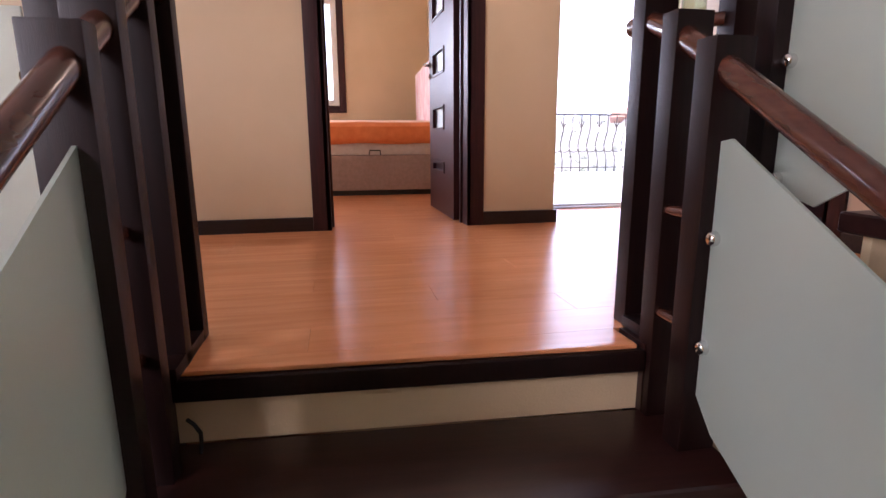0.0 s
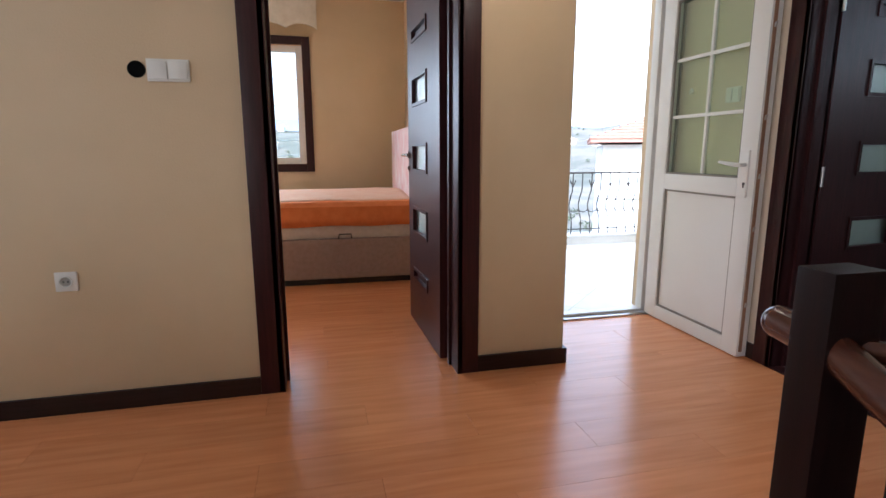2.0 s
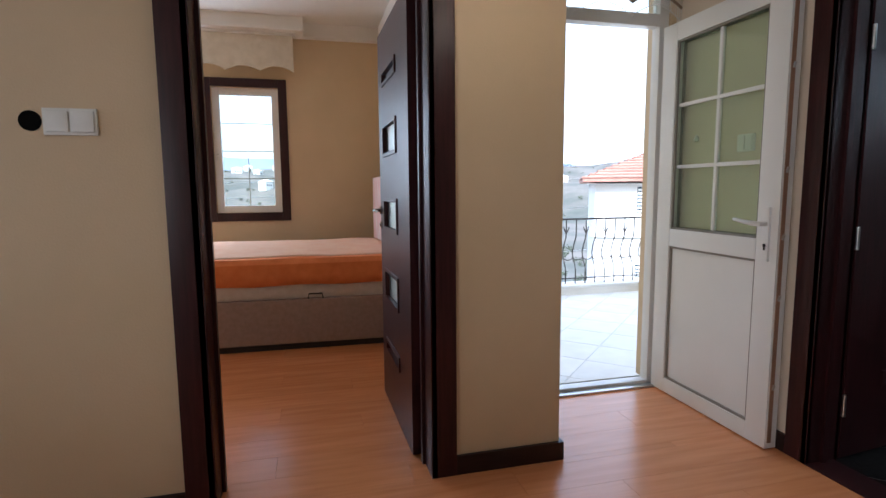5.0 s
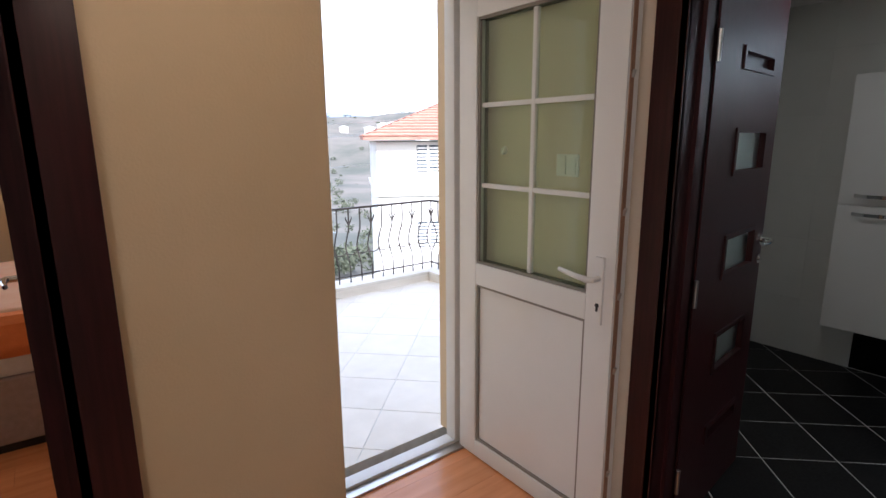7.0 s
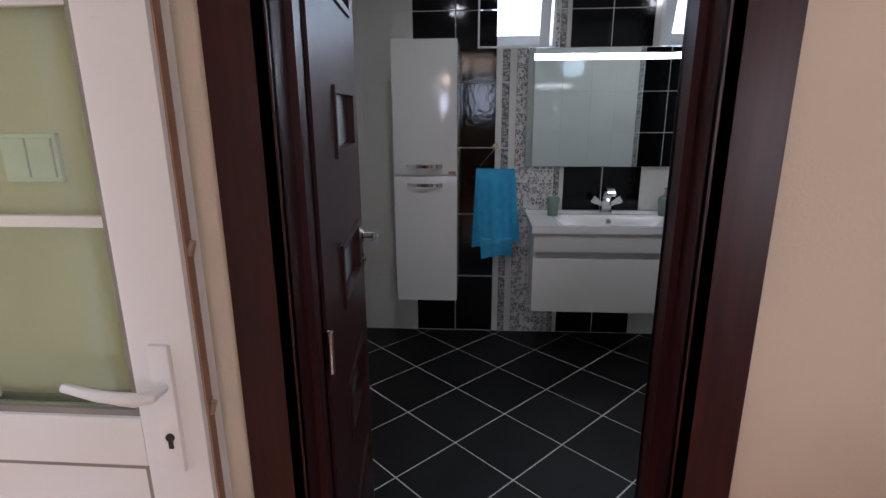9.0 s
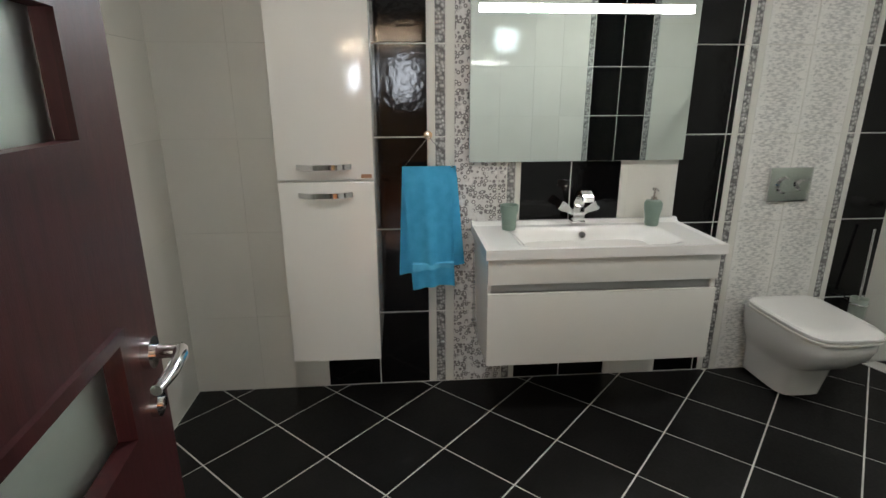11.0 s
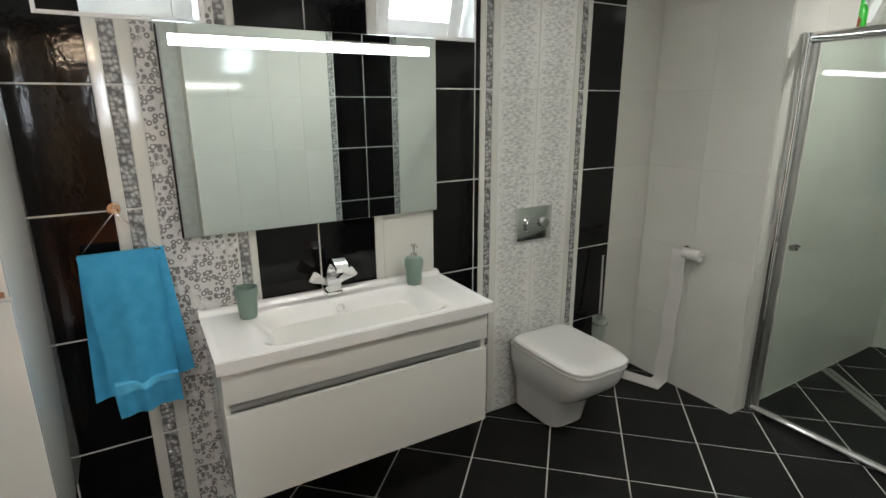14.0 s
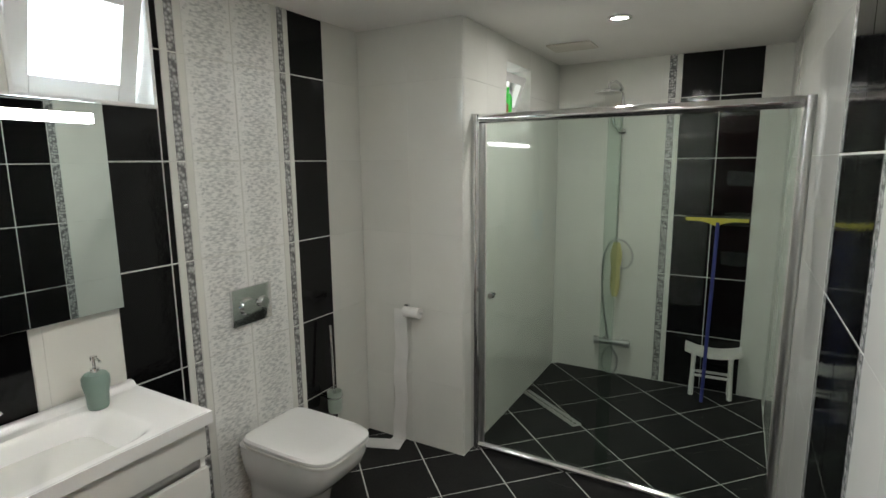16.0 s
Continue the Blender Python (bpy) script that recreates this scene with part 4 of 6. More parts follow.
for i in range(nx + 1):
    x = -1.19 + 2.045 * i / nx
    w = noise.noise(Vector((x * 3, 0, 0)))
    col = [(x, py - 0.012 * w * (1 - k / 3), pz + (0.012 * w if k == 0 else 0)) for k, (py, pz) in enumerate(prof)]
    for j in range(1, ny + 1):
        y = 0.03 + 1.56 * j / ny
        z = 0.712 + 0.045 * math.sin(math.pi * j / ny) + 0.010 * noise.noise(Vector((x * 2.4, y * 2.4, 3)))
        col.append((x, y, z - (0.10 if j == ny else 0)))
    rows_.append([bm.verts.new(c) for c in col])
# the blanket's upper side, in a paler peach than its hanging edge
top_ = bmesh.new()
top_rows = [[top_.verts.new(v.co + Vector((0, 0, 0.002))) for v in col[4:]] for col in rows_]
for a, b in zip(top_rows, top_rows[1:]):
    for j in range(len(a) - 1):
        top_.faces.new((a[j], b[j], b[j + 1], a[j + 1]))
ts_ = part("top_sheet", top_, PEACH, bed, "paler peach top of the blanket", True)
ts_.modifiers.new("thick", "SOLIDIFY").thickness = 0.008
for a, b in zip(rows_, rows_[1:]):
    for j in range(5):
        bm.faces.new((a[j], b[j], b[j + 1], a[j + 1]))
bmesh.ops.delete(bm, geom=[v for v in bm.verts if not v.link_faces], context="VERTS")
bl_ = part("blanket", bm, ORANGE, bed, "rumpled orange blanket", True)
sol = bl_.modifiers.new("thick", "SOLIDIFY")
sol.thickness = 0.01
for x in (-0.65, 0.27):
    bm = bmesh.new()
    tube(bm, [(x - 0.055, 0.0, 0.405), (x - 0.055, -0.03, 0.41), (x - 0.05, -0.034, 0.445), (x + 0.05, -0.034, 0.445), (x + 0.055, -0.03, 0.41), (x + 0.055, 0.0, 0.405)], 0.006)
    part("pull_handle", bm, BLACKP, bed, "dark metal pull", True)
slab("headboard", (0.86, 0.95, -0.02, 1.62, 0.0, 1.36), surf("pink_floral_fabric", (0.76, 0.66, 0.62), (0.70, 0.42, 0.40), 6, 0.85, bump=0.2), bed, "pink and white floral headboard", 0.04, 4)


# ---- bathroom wall tiles ----
ROWS_Z = [0.0, 0.405, 0.842, 1.282, 1.69, 2.11, BH]
TILE_MESH = {}


def tile_mesh(w, h, mat):
    """A tile of that size lying in the y-z plane, its face towards -x, with a soft edge."""
    key = (round(w, 3), round(h, 3), mat.name)
    if key not in TILE_MESH:
        c = 0.0002 if mat is WHITET else 0.0018
        bm = bmesh.new()
        a = [bm.verts.new((0.0, y, z)) for y, z in ((0, 0), (w, 0), (w, h), (0, h))]
        b = [bm.verts.new((-0.0012, y, z)) for y, z in ((0, 0), (w, 0), (w, h), (0, h))]
        t = [bm.verts.new((-0.0024, y, z)) for y, z in ((c, c), (w - c, c), (w - c, h - c), (c, h - c))]
        for A, B in ((a, b), (b, t)):
            for k in range(4):
                bm.faces.new((A[k], A[(k + 1) % 4], B[(k + 1) % 4], B[k]))
        bm.faces.new(t)
        bmesh.ops.recalc_face_normals(bm, faces=list(bm.faces))
        me = bpy.data.meshes.new("tile")
        bm.to_mesh(me)
        bm.free()
        me.materials.append(mat)
        TILE_MESH[key] = me
    return TILE_MESH[key]


def lay(parent, m, cols, holes=(), rows=ROWS_Z, joint=0.006):
    """Lays tiles on a wall: cols of (start, end, material); holes as (u0, u1, z0, z1) cut tiles back."""
    for u0, u1, mat in cols:
        for z0, z1 in zip(rows, rows[1:]):
            spans = [(z0, z1)]
            for h0, h1, k0, k1 in holes:
                if h0 < (u0 + u1) / 2 < h1:
                    spans = [q for s0, s1 in spans for q in ((s0, min(s1, k0)), (max(s0, k1), s1)) if q[1] - q[0] > 0.02]
            for s0, s1 in spans:
                j = 0.0006 if mat is WHITET else joint
                ob = new("tile", tile_mesh(u1 - u0 - j, s1 - s0 - j, mat))
                ob.parent = parent
                ob.matrix_world = m @ Matrix.Translation((0, u0 + j / 2, s0 + j / 2))


B_, W_, P_, F_, E_ = BLACKT, WHITET, PEBBLE, FLORAL, BORDER
wv = bpy.data.objects["wall_bath_vanity"]
winh = [(2.03, 2.507, 1.89, 2.36), (0.93, 1.403, 1.89, 2.36)]
lay(wv, Matrix.Translation((BX1, 0, 0)), [(3.25, BY1, W_), (2.915, 3.25, W_), (2.645, 2.915, B_), (2.385, 2.645, B_), (2.352, 2.385, W_), (2.30, 2.352, E_), (2.262, 2.30, W_), (2.05, 2.262, P_), (2.006, 2.05, P_), (1.962, 2.006, E_),
     (1.94, 1.962, W_), (1.69, 1.94, B_), (1.44, 1.69, B_), (1.403, 1.44, W_), (1.155, 1.403, W_), (0.93, 1.155, B_), (0.90, 0.93, B_), (0.872, 0.90, W_), (0.83, 0.872, E_), (0.80, 0.83, W_), (0.565, 0.80, F_), (0.33, 0.565, F_),
     (0.30, 0.33, W_), (0.258, 0.30, E_), (0.232, 0.258, W_), (-0.01, 0.232, B_), (BY0, -0.01, W_)], winh)
TURN90 = Matrix.Rotation(radians(90), 4, "Z")
we = bpy.data.objects["wall_bath_end"]
lay(we, Matrix.Translation((0, BY1, 0)) @ TURN90, [(-4.955 + 0.3505 * k, -4.955 + 0.3505 * (k + 1), W_) for k in range(7)])
wsx = bpy.data.objects["wall_shower"]
# end wall with the paper holder: faces +y
lay(wsx, Matrix.Translation((0, BY0, 0)) @ TURN90.inverted(), [(4.282, 4.62, W_), (4.62, 4.955, W_)])
# shower back wall: faces +y
lay(wsx, Matrix.Translation((0, -1.95, 0)) @ TURN90.inverted(), [(3.93, 4.275, W_), (3.53, 3.93, W_), (3.49, 3.53, W_), (3.435, 3.49, E_), (3.405, 3.435, W_), (3.155, 3.405, B_), (2.91, 3.155, B_), (2.755, 2.91, W_)])
# shower inner wall: faces -x
lay(wsx, Matrix.Translation((4.28, 0, 0)), [(-1.945, -1.62, W_), (-1.62, -1.30, W_), (-1.30, -0.88, W_), (-0.88, -0.60, W_), (-0.60, -0.31, W_)], [(-1.30, -0.88, 1.97, 2.28)])
# door wall: faces +x
wd = bpy.data.objects["wall_bath_door"]
lay(wd, Matrix.Translation((2.75, 0, 0)) @ Matrix.Rotation(radians(180), 4, "Z"), [(-1.93, -1.65, W_), (-1.65, -1.36, W_), (-1.36, -1.12, W_), (-1.12, -0.90, W_), (-0.90, -0.85, E_), (-0.85, -0.60, B_), (-0.60, -0.35, B_), (-0.35, -0.295, E_),
     (-0.295, 0.07, W_), (0.07, 0.40, W_)] + [(0.40 + 0.31 * k, 0.71 + 0.31 * k, W_) for k in range(4)])
lay(wd, Matrix.Translation((2.5, 0, 0)) @ Matrix.Rotation(radians(180), 4, "Z"), [(-BY1, -3.25, W_), (-3.25, -2.94, W_)])

# bathroom windows: white reveals and sashes tilted inwards
def hopper(name, y0, y1):
    w = structure(empty(name, "small white bathroom window tilted open at the top", "window"), "", "")
    z0, z1 = 1.89, 2.36
    for nm, d in (("reveal", (4.955, 5.2, y0, y0 + 0.012, z0, z1)), ("reveal", (4.955, 5.2, y1 - 0.012, y1, z0, z1)), ("reveal", (4.955, 5.2, y0 + 0.012, y1 - 0.012, z0, z0 + 0.012)), ("reveal", (4.955, 5.2, y0 + 0.012, y1 - 0.012, z1 - 0.012, z1))):
        slab(nm, d, PVC, w, "white window reveal")
    f, s = 0.035, 0.065
    a0, a1, b0, b1 = y0 + 0.012, y1 - 0.012, z0 + 0.012, z1 - 0.012
    for d in ((5.12, 5.18, a0, a0 + f, b0, b1), (5.12, 5.18, a1 - f, a1, b0, b1), (5.12, 5.18, a0 + f, a1 - f, b0, b0 + f), (5.12, 5.18, a0 + f, a1 - f, b1 - f, b1)):
        slab("frame", d, PVC, w, "white plastic frame", 0.004)
    # tilted sash, hinged at its foot
    wid, hei, th = a1 - a0 - 0.03, b1 - b0 - 0.04, 0.05
    m = pose(5.10, a0 + 0.015, b0 + 0.02, 0, -16, 0)
    def tilted(nm, d, mat, lab, bev=0.0):
        bm = bmesh.new()
        box(bm, *d)
        if bev:
            bevel(bm, bev)
        bm.transform(m)
        return part(nm, bm, mat, w, lab, bev > 0)
    for d in ((-th, 0, 0, s, 0, hei), (-th, 0, wid - s, wid, 0, hei), (-th, 0, s, wid - s, 0, s), (-th, 0, s, wid - s, hei - s, hei)):
        tilted("sash", d, PVC, "white plastic sash", 0.006)
    p = tilted("pane", (-th / 2 - 0.004, -th / 2 + 0.004, s, wid - s, s, hei - s), GLASS, "clear glass")
    p.visible_shadow = False
    return w


hopper("window_2", 2.03, 2.507)
hopper("window_3", 0.93, 1.403)

# shower window: a bright slot with a sill
sw_ = structure(empty("window_4", "small white shower window slot standing open", "window"), "", "")
for d in ((4.42, 4.47, -1.30, -1.27, 1.97, 2.28), (4.42, 4.47, -0.91, -0.88, 1.97, 2.28), (4.42, 4.47, -1.27, -0.91, 1.97, 2.0), (4.42, 4.47, -1.27, -0.91, 2.25, 2.28)):
    slab("frame", d, PVC, sw_, "", 0.004)
bm = bmesh.new()
box(bm, -0.04, 0, 0, 0.36, 0, 0.05)
box(bm, -0.04, 0, 0, 0.36, 0.2, 0.25)
box(bm, -0.04, 0, 0, 0.05, 0.05, 0.2)
box(bm, -0.04, 0, 0.31, 0.36, 0.05, 0.2)
bm.transform(pose(4.415, -1.27, 2.0, 0, -18, 0))
part("sash", bm, PVC, sw_, "white tilted sash")
slab("sill", (4.274, 4.42, -1.30, -0.88, 1.962, 1.972), PVC, sw_)


# ---- bathroom furniture ----
tc = empty("tall_cabinet", "tall white gloss wall cabinet with two doors and chrome handles", "cabinet")
slab("body", (4.507, 4.948, 2.617, 2.98, 0.397, 1.895), LACQ, tc, "", 0.003)
for z0, z1 in ((0.397, 1.153), (1.163, 1.895)):
    dr = slab("door", (4.487, 4.505, 2.617, 2.98, z0, z1), LACQ, tc, "white gloss door", 0.004)
    hz = 1.105 if z0 < 1 else 1.212
    bm = bmesh.new()
    n = 9
    lp = []
    for i in range(n):
        u = i / (n - 1)
        y = 2.905 - 0.205 * u
        out = 0.030 * min(1, 4.5 * min(u, 1 - u)) + 0.001
        lp.append([(4.487 - out, y, hz - 0.010), (4.487 - out - 0.005, y, hz - 0.010), (4.487 - out - 0.005, y, hz + 0.010), (4.487 - out, y, hz + 0.010)])
    loft(bm, lp)
    part("handle", bm, CHROME, dr, "chrome bow handle", True)
slab("label", (4.485, 4.487, 2.625, 2.665, 1.167, 1.182), surf("brown_label", (0.35, 0.18, 0.10)), tc, "small brown sticker")

va = empty("vanity", "white gloss wall-hung vanity with a wide drawer", "vanity")
slab("side_panel", (4.515, 4.948, 1.165, 1.183, 0.333, 0.822), LACQ, va, "", 0.002)
slab("side_panel", (4.515, 4.948, 2.147, 2.165, 0.333, 0.822), LACQ, va, "", 0.002)
slab("carcass", (4.535, 4.948, 1.183, 2.147, 0.36, 0.80), LACQ, va)
slab("apron", (4.497, 4.515, 1.165, 2.165, 0.708, 0.822), LACQ, va, "white upper apron", 0.003)
slab("grip_channel", (4.525, 4.534, 1.183, 2.147, 0.66, 0.715), STEEL, va, "brushed metal grip channel")
slab("drawer_front", (4.497, 4.515, 1.165, 2.165, 0.333, 0.667), LACQ, va, "white gloss drawer front", 0.004)


def basin():
    """Ceramic top with a rounded sunk basin, a raised back ledge and an overflow."""
    b = empty("washbasin", "white ceramic washbasin top on the vanity", "washbasin")
    X0, X1, Y0, Y1, Z = 4.478, 4.950, 1.148, 2.178, 0.862
    bm = bmesh.new()
    nx, ny = 64, 110
    def height(x, y):
        u = (x - 4.692) / 0.172
        v = (y - 1.663) / 0.37
        r = (abs(u) ** 7 + abs(v) ** 7) ** (1 / 7)
        d = 0.0
        if r < 1:
            k = min(1.0, (1 - r) / 0.3)
            d = -0.088 * k * k * (3 - 2 * k) * (0.82 + 0.18 * (1 - abs(v)))
        lip = 0.004 * (1 if (x - X0 < 0.012 or y - Y0 < 0.012 or Y1 - y < 0.012) else 0)
        back = 0.016 * max(0, min(1, (x - 4.905) / 0.02))
        return Z + d + lip + back
    top = [[bm.verts.new((X0 + (X1 - X0) * i / nx, Y0 + (Y1 - Y0) * j / ny, height(X0 + (X1 - X0) * i / nx, Y0 + (Y1 - Y0) * j / ny))) for j in range(ny + 1)] for i in range(nx + 1)]
    for i in range(nx):
        for j in range(ny):
            bm.faces.new((top[i][j], top[i + 1][j], top[i + 1][j + 1], top[i][j + 1]))
    edge = [top[i][0] for i in range(nx + 1)] + [top[nx][j] for j in range(1, ny + 1)] + [top[i][ny] for i in range(nx - 1, -1, -1)] + [top[0][j] for j in range(ny - 1, 0, -1)]
    low = [bm.verts.new((v.co.x, v.co.y, 0.824)) for v in edge]
    for k in range(len(edge)):
        bm.faces.new((edge[k], low[k], low[(k + 1) % len(edge)], edge[(k + 1) % len(edge)]))
    part("basin", bm, CERAM, b, "", True)
    bm = bmesh.new()
    cyl(bm, (4.848, 1.66, 0.817), (4.824, 1.66, 0.829), 0.016)
    part("overflow", bm, CHROME, b, "chrome overflow ring", True)
    bm = bmesh.new()
    cyl(bm, (4.72, 1.663, 0.768), (4.72, 1.663, 0.775), 0.03)
    part("drain", bm, CHROME, b, "chrome drain", True)


basin()

fa = empty("basin_tap", "chrome two-handle basin tap with an arched spout", "tap", (4.885, 1.67, 0.872))
fa.scale = (1.3, 1.3, 1.3)
bm = bmesh.new()
box(bm, -0.024, 0.024, -0.026, 0.026, 0.0, 0.012)
box(bm, -0.020, 0.020, -0.022, 0.022, 0.012, 0.062)
bevel(bm, 0.004)
part("body", bm, CHROME, fa, "", True)
bm = bmesh.new()
lp = []
for i in range(11):
    a = math.pi * 0.62 * i / 10
    cx, cz = -0.052 + 0.052 * math.cos(a) - (0.035 * i / 10), 0.062 + 0.065 * math.sin(a) * 1.05 - (0.02 * max(0, i - 7) / 3)
    w = 0.019
    t = 0.008
    nx_, nz_ = math.cos(a), math.sin(a)
    lp.append([(cx + t * nx_, -w, cz + t * nz_), (cx + t * nx_, w, cz + t * nz_), (cx - t * nx_, w, cz - t * nz_), (cx - t * nx_, -w, cz - t * nz_)])
loft(bm, lp)
part("spout", bm, CHROME, fa, "", True)
for s in (1, -1):
    bm = bmesh.new()
    loft(bm, [[(a * h, y, b * h) for a, b in ((-1, -1), (1, -1), (1, 1), (-1, 1))] for y, h in ((0.0, 0.008), (0.022, 0.010), (0.052, 0.017), (0.066, 0.017))])
    bm.transform(pose(0, s * 0.014, 0.038, 32 if s > 0 else 148))
    part("cross_handle", bm, CHROME, fa, "chrome handle", True)

SAGE = surf("sage_ceramic", (0.20, 0.28, 0.24), (0.16, 0.23, 0.20), 8, 0.35, bump=0.02)
cu = empty("tumbler", "sage green ceramic tumbler on the washbasin", "tumbler", (4.83, 2.015, 0.862))
bm = bmesh.new()
lathe(bm, [(0.031, 0), (0.033, 0.01), (0.0345, 0.04), (0.037, 0.075), (0.0425, 0.09), (0.042, 0.118), (0.039, 0.118), (0.035, 0.08), (0.031, 0.02), (0.004, 0.012)], (0, 0, 0))
part("cup", bm, SAGE, cu, "", True)
sd = empty("soap_dispenser", "sage green soap dispenser with a chrome pump", "dispenser", (4.85, 1.312, 0.862))
bm = bmesh.new()
lathe(bm, [(0.030, 0), (0.033, 0.01), (0.035, 0.05), (0.042, 0.085), (0.042, 0.11), (0.034, 0.122), (0.014, 0.126)], (0, 0, 0))
part("bottle", bm, SAGE, sd, "", True)
bm = bmesh.new()
cyl(bm, (0, 0, 0.124), (0, 0, 0.14), 0.014)
cyl(bm, (0, 0, 0.138), (0, 0, 0.172), 0.005)
cyl(bm, (0, 0, 0.170), (0, 0, 0.182), 0.011)
tube(bm, [(0, 0, 0.176), (-0.02, 0, 0.178), (-0.042, 0, 0.170)], 0.0045)
part("pump", bm, CHROME, sd, "chrome pump head", True)

mi = empty("wall_mirror", "large wall mirror with a built-in light bar", "mirror")
slab("backing", (4.932, 4.951, 1.152, 2.192, 1.166, 1.886), STEEL, mi)
slab("mirror_glass", (4.926, 4.931, 1.150, 2.194, 1.164, 1.888), MIRROR, mi, "silvered mirror glass", 0.0015, 1)
slab("light_bar", (4.914, 4.926, 1.19, 2.155, 1.817, 1.849), glow("led_bar", (1.0, 0.97, 0.90), 5.0), mi, "glowing white light bar")

# towel ring and towel
tr = empty("towel_ring", "chrome triangular towel ring on the tiles", "towel ring")
bm = bmesh.new()
cyl(bm, (4.953, 2.385, 1.292), (4.93, 2.385, 1.292), 0.02)
cyl(bm, (4.93, 2.385, 1.292), (4.885, 2.385, 1.292), 0.008)
part("bracket", bm, CHROME, tr, "", True)
bm = bmesh.new()
tube(bm, [(4.888, 2.385, 1.290), (4.89, 2.50, 1.150), (4.89, 2.27, 1.150)], 0.004, 8, True)
part("ring", bm, CHROME, tr, "", True)
to = empty("towel", "turquoise terry towel hanging folded over the ring", "towel")
TURQ = surf("turquoise_terry", (0.09, 0.52, 0.86), (0.06, 0.43, 0.76), 22, 0.95, bump=0.7, bscale=420)


def cloth(y0, y1, ztop, zbot, x, thick, phase, flare, lean):
    bm = bmesh.new()
    nu, nv = 26, 22
    front, back = [], []
    for i in range(nu + 1):
        u = i / nu
        cf, cb = [], []
        for j in range(nv + 1):
            v = j / nv
            y = y0 + (y1 - y0) * u + flare * v * (u - 0.5) - lean * v
            fold = 0.016 * v ** 0.6 * math.sin(8.0 * u + phase) + 0.007 * v * math.sin(19 * u + phase * 2)
            z = ztop + (zbot - ztop) * v + 0.022 * v * math.sin(3.1 * u + phase)
            curve = 0.012 * math.cos(min(1, v * 7) * math.pi / 2)
            cf.append(bm.verts.new((x - thick / 2 + fold + curve, y, z)))
            cb.append(bm.verts.new((x + thick / 2 + fold - curve * 0.3, y, z)))
        front.append(cf)
        back.append(cb)
    for i in range(nu):
        for j in range(nv):
            bm.faces.new((front[i][j], front[i + 1][j], front[i + 1][j + 1], front[i][j + 1]))
            bm.faces.new((back[i][j], back[i][j + 1], back[i + 1][j + 1], back[i + 1][j]))
    for i in range(nu):
        for j in (0, nv):
            bm.faces.new((front[i][j], back[i][j], back[i + 1][j], front[i + 1][j]))
    for i in (0, nu):
        for j in range(nv):
            bm.faces.new((front[i][j], front[i][j + 1], back[i][j + 1], back[i][j]))
    return bm


part("front_fold", cloth(2.285, 2.508, 1.157, 0.560, 4.866, 0.016, 0.4, -0.02, 0.03), TURQ, to, "", True)
part("back_fold", cloth(2.258, 2.508, 1.153, 0.650, 4.902, 0.014, 1.7, 0.07, 0.01), TURQ, to, "", True)
bandc = cloth(2.272, 2.468, 0.700, 0.652, 4.861, 0.024, 0.4, 0.0, 0.002)
part("woven_band", bandc, surf("towel_band", (0.13, 0.58, 0.90), rough=0.8, bump=0.1), to, "smooth woven band", True)


# toilet, flush plate, brush
wc = empty("toilet", "white wall-hung toilet with closed lid", "toilet", (4.953, 0.535, 0))


def dloop(x0, x1, w, z, n=48):
    """A D-shaped loop: straight at the wall, rounded in front."""
    pts = []
    for k in range(n):
        a = 2 * math.pi * k / n
        c, s = math.cos(a), math.sin(a)
        sq = 8.0 if c > 0 else 4.6
        u = math.copysign(abs(c) ** (2 / sq), c)
        v = math.copysign(abs(s) ** (2 / sq), s)
        xm, hx = (x0 + x1) / 2, (x1 - x0) / 2
        narrow = 1.0 - 0.03 * max(0, -u)
        pts.append((xm + hx * u, w / 2 * v * narrow, z))
    return pts


bm = bmesh.new()
loft(bm, [dloop(-0.30, 0.0, 0.21, 0.012), dloop(-0.325, 0.0, 0.24, 0.022), dloop(-0.36, 0.0, 0.26, 0.17), dloop(-0.39, 0.0, 0.275, 0.20), dloop(-0.45, 0.0, 0.31, 0.235), dloop(-0.52, 0.0, 0.35, 0.31), dloop(-0.54, 0.0, 0.364, 0.36), dloop(-0.542, 0.0, 0.366, 0.395)])
part("bowl", bm, CERAM, wc, "", True)
bm = bmesh.new()
loft(bm, [dloop(-0.545, -0.045, 0.372, 0.397), dloop(-0.552, -0.043, 0.380, 0.404), dloop(-0.552, -0.043, 0.380, 0.412), dloop(-0.545, -0.045, 0.372, 0.416)])
part("seat", bm, PLASTIC, wc, "", True)
bm = bmesh.new()
loft(bm, [dloop(-0.545, -0.04, 0.374, 0.4165), dloop(-0.552, -0.038, 0.382, 0.422), dloop(-0.552, -0.038, 0.382, 0.434), dloop(-0.535, -0.045, 0.366, 0.443), dloop(-0.46, -0.08, 0.30, 0.4465)])
part("lid", bm, CERAM, wc, "closed white lid", True)
fp_ = empty("flush_plate", "chrome flush plate with two round buttons", "flush plate")
slab("plate", (4.938, 4.953, 0.452, 0.680, 0.945, 1.118), CHROME, fp_, "", 0.004)
for y, r in ((0.600, 0.044), (0.508, 0.030)):
    bm = bmesh.new()
    cyl(bm, (4.938, y, 1.03), (4.918, y, 1.03), r, r * 0.8)
    part("button", bm, CHROME, fp_, "", True)
br = empty("toilet_brush", "toilet brush with glass holder on a chrome wall bracket", "toilet brush")
bm = bmesh.new()
cyl(bm, (4.953, 0.12, 0.40), (4.90, 0.12, 0.40), 0.010)
tube(bm, [(4.875 + 0.043 * math.cos(k * math.pi / 8), 0.105 + 0.043 * math.sin(k * math.pi / 8), 0.40) for k in range(16)], 0.005, 8, True)
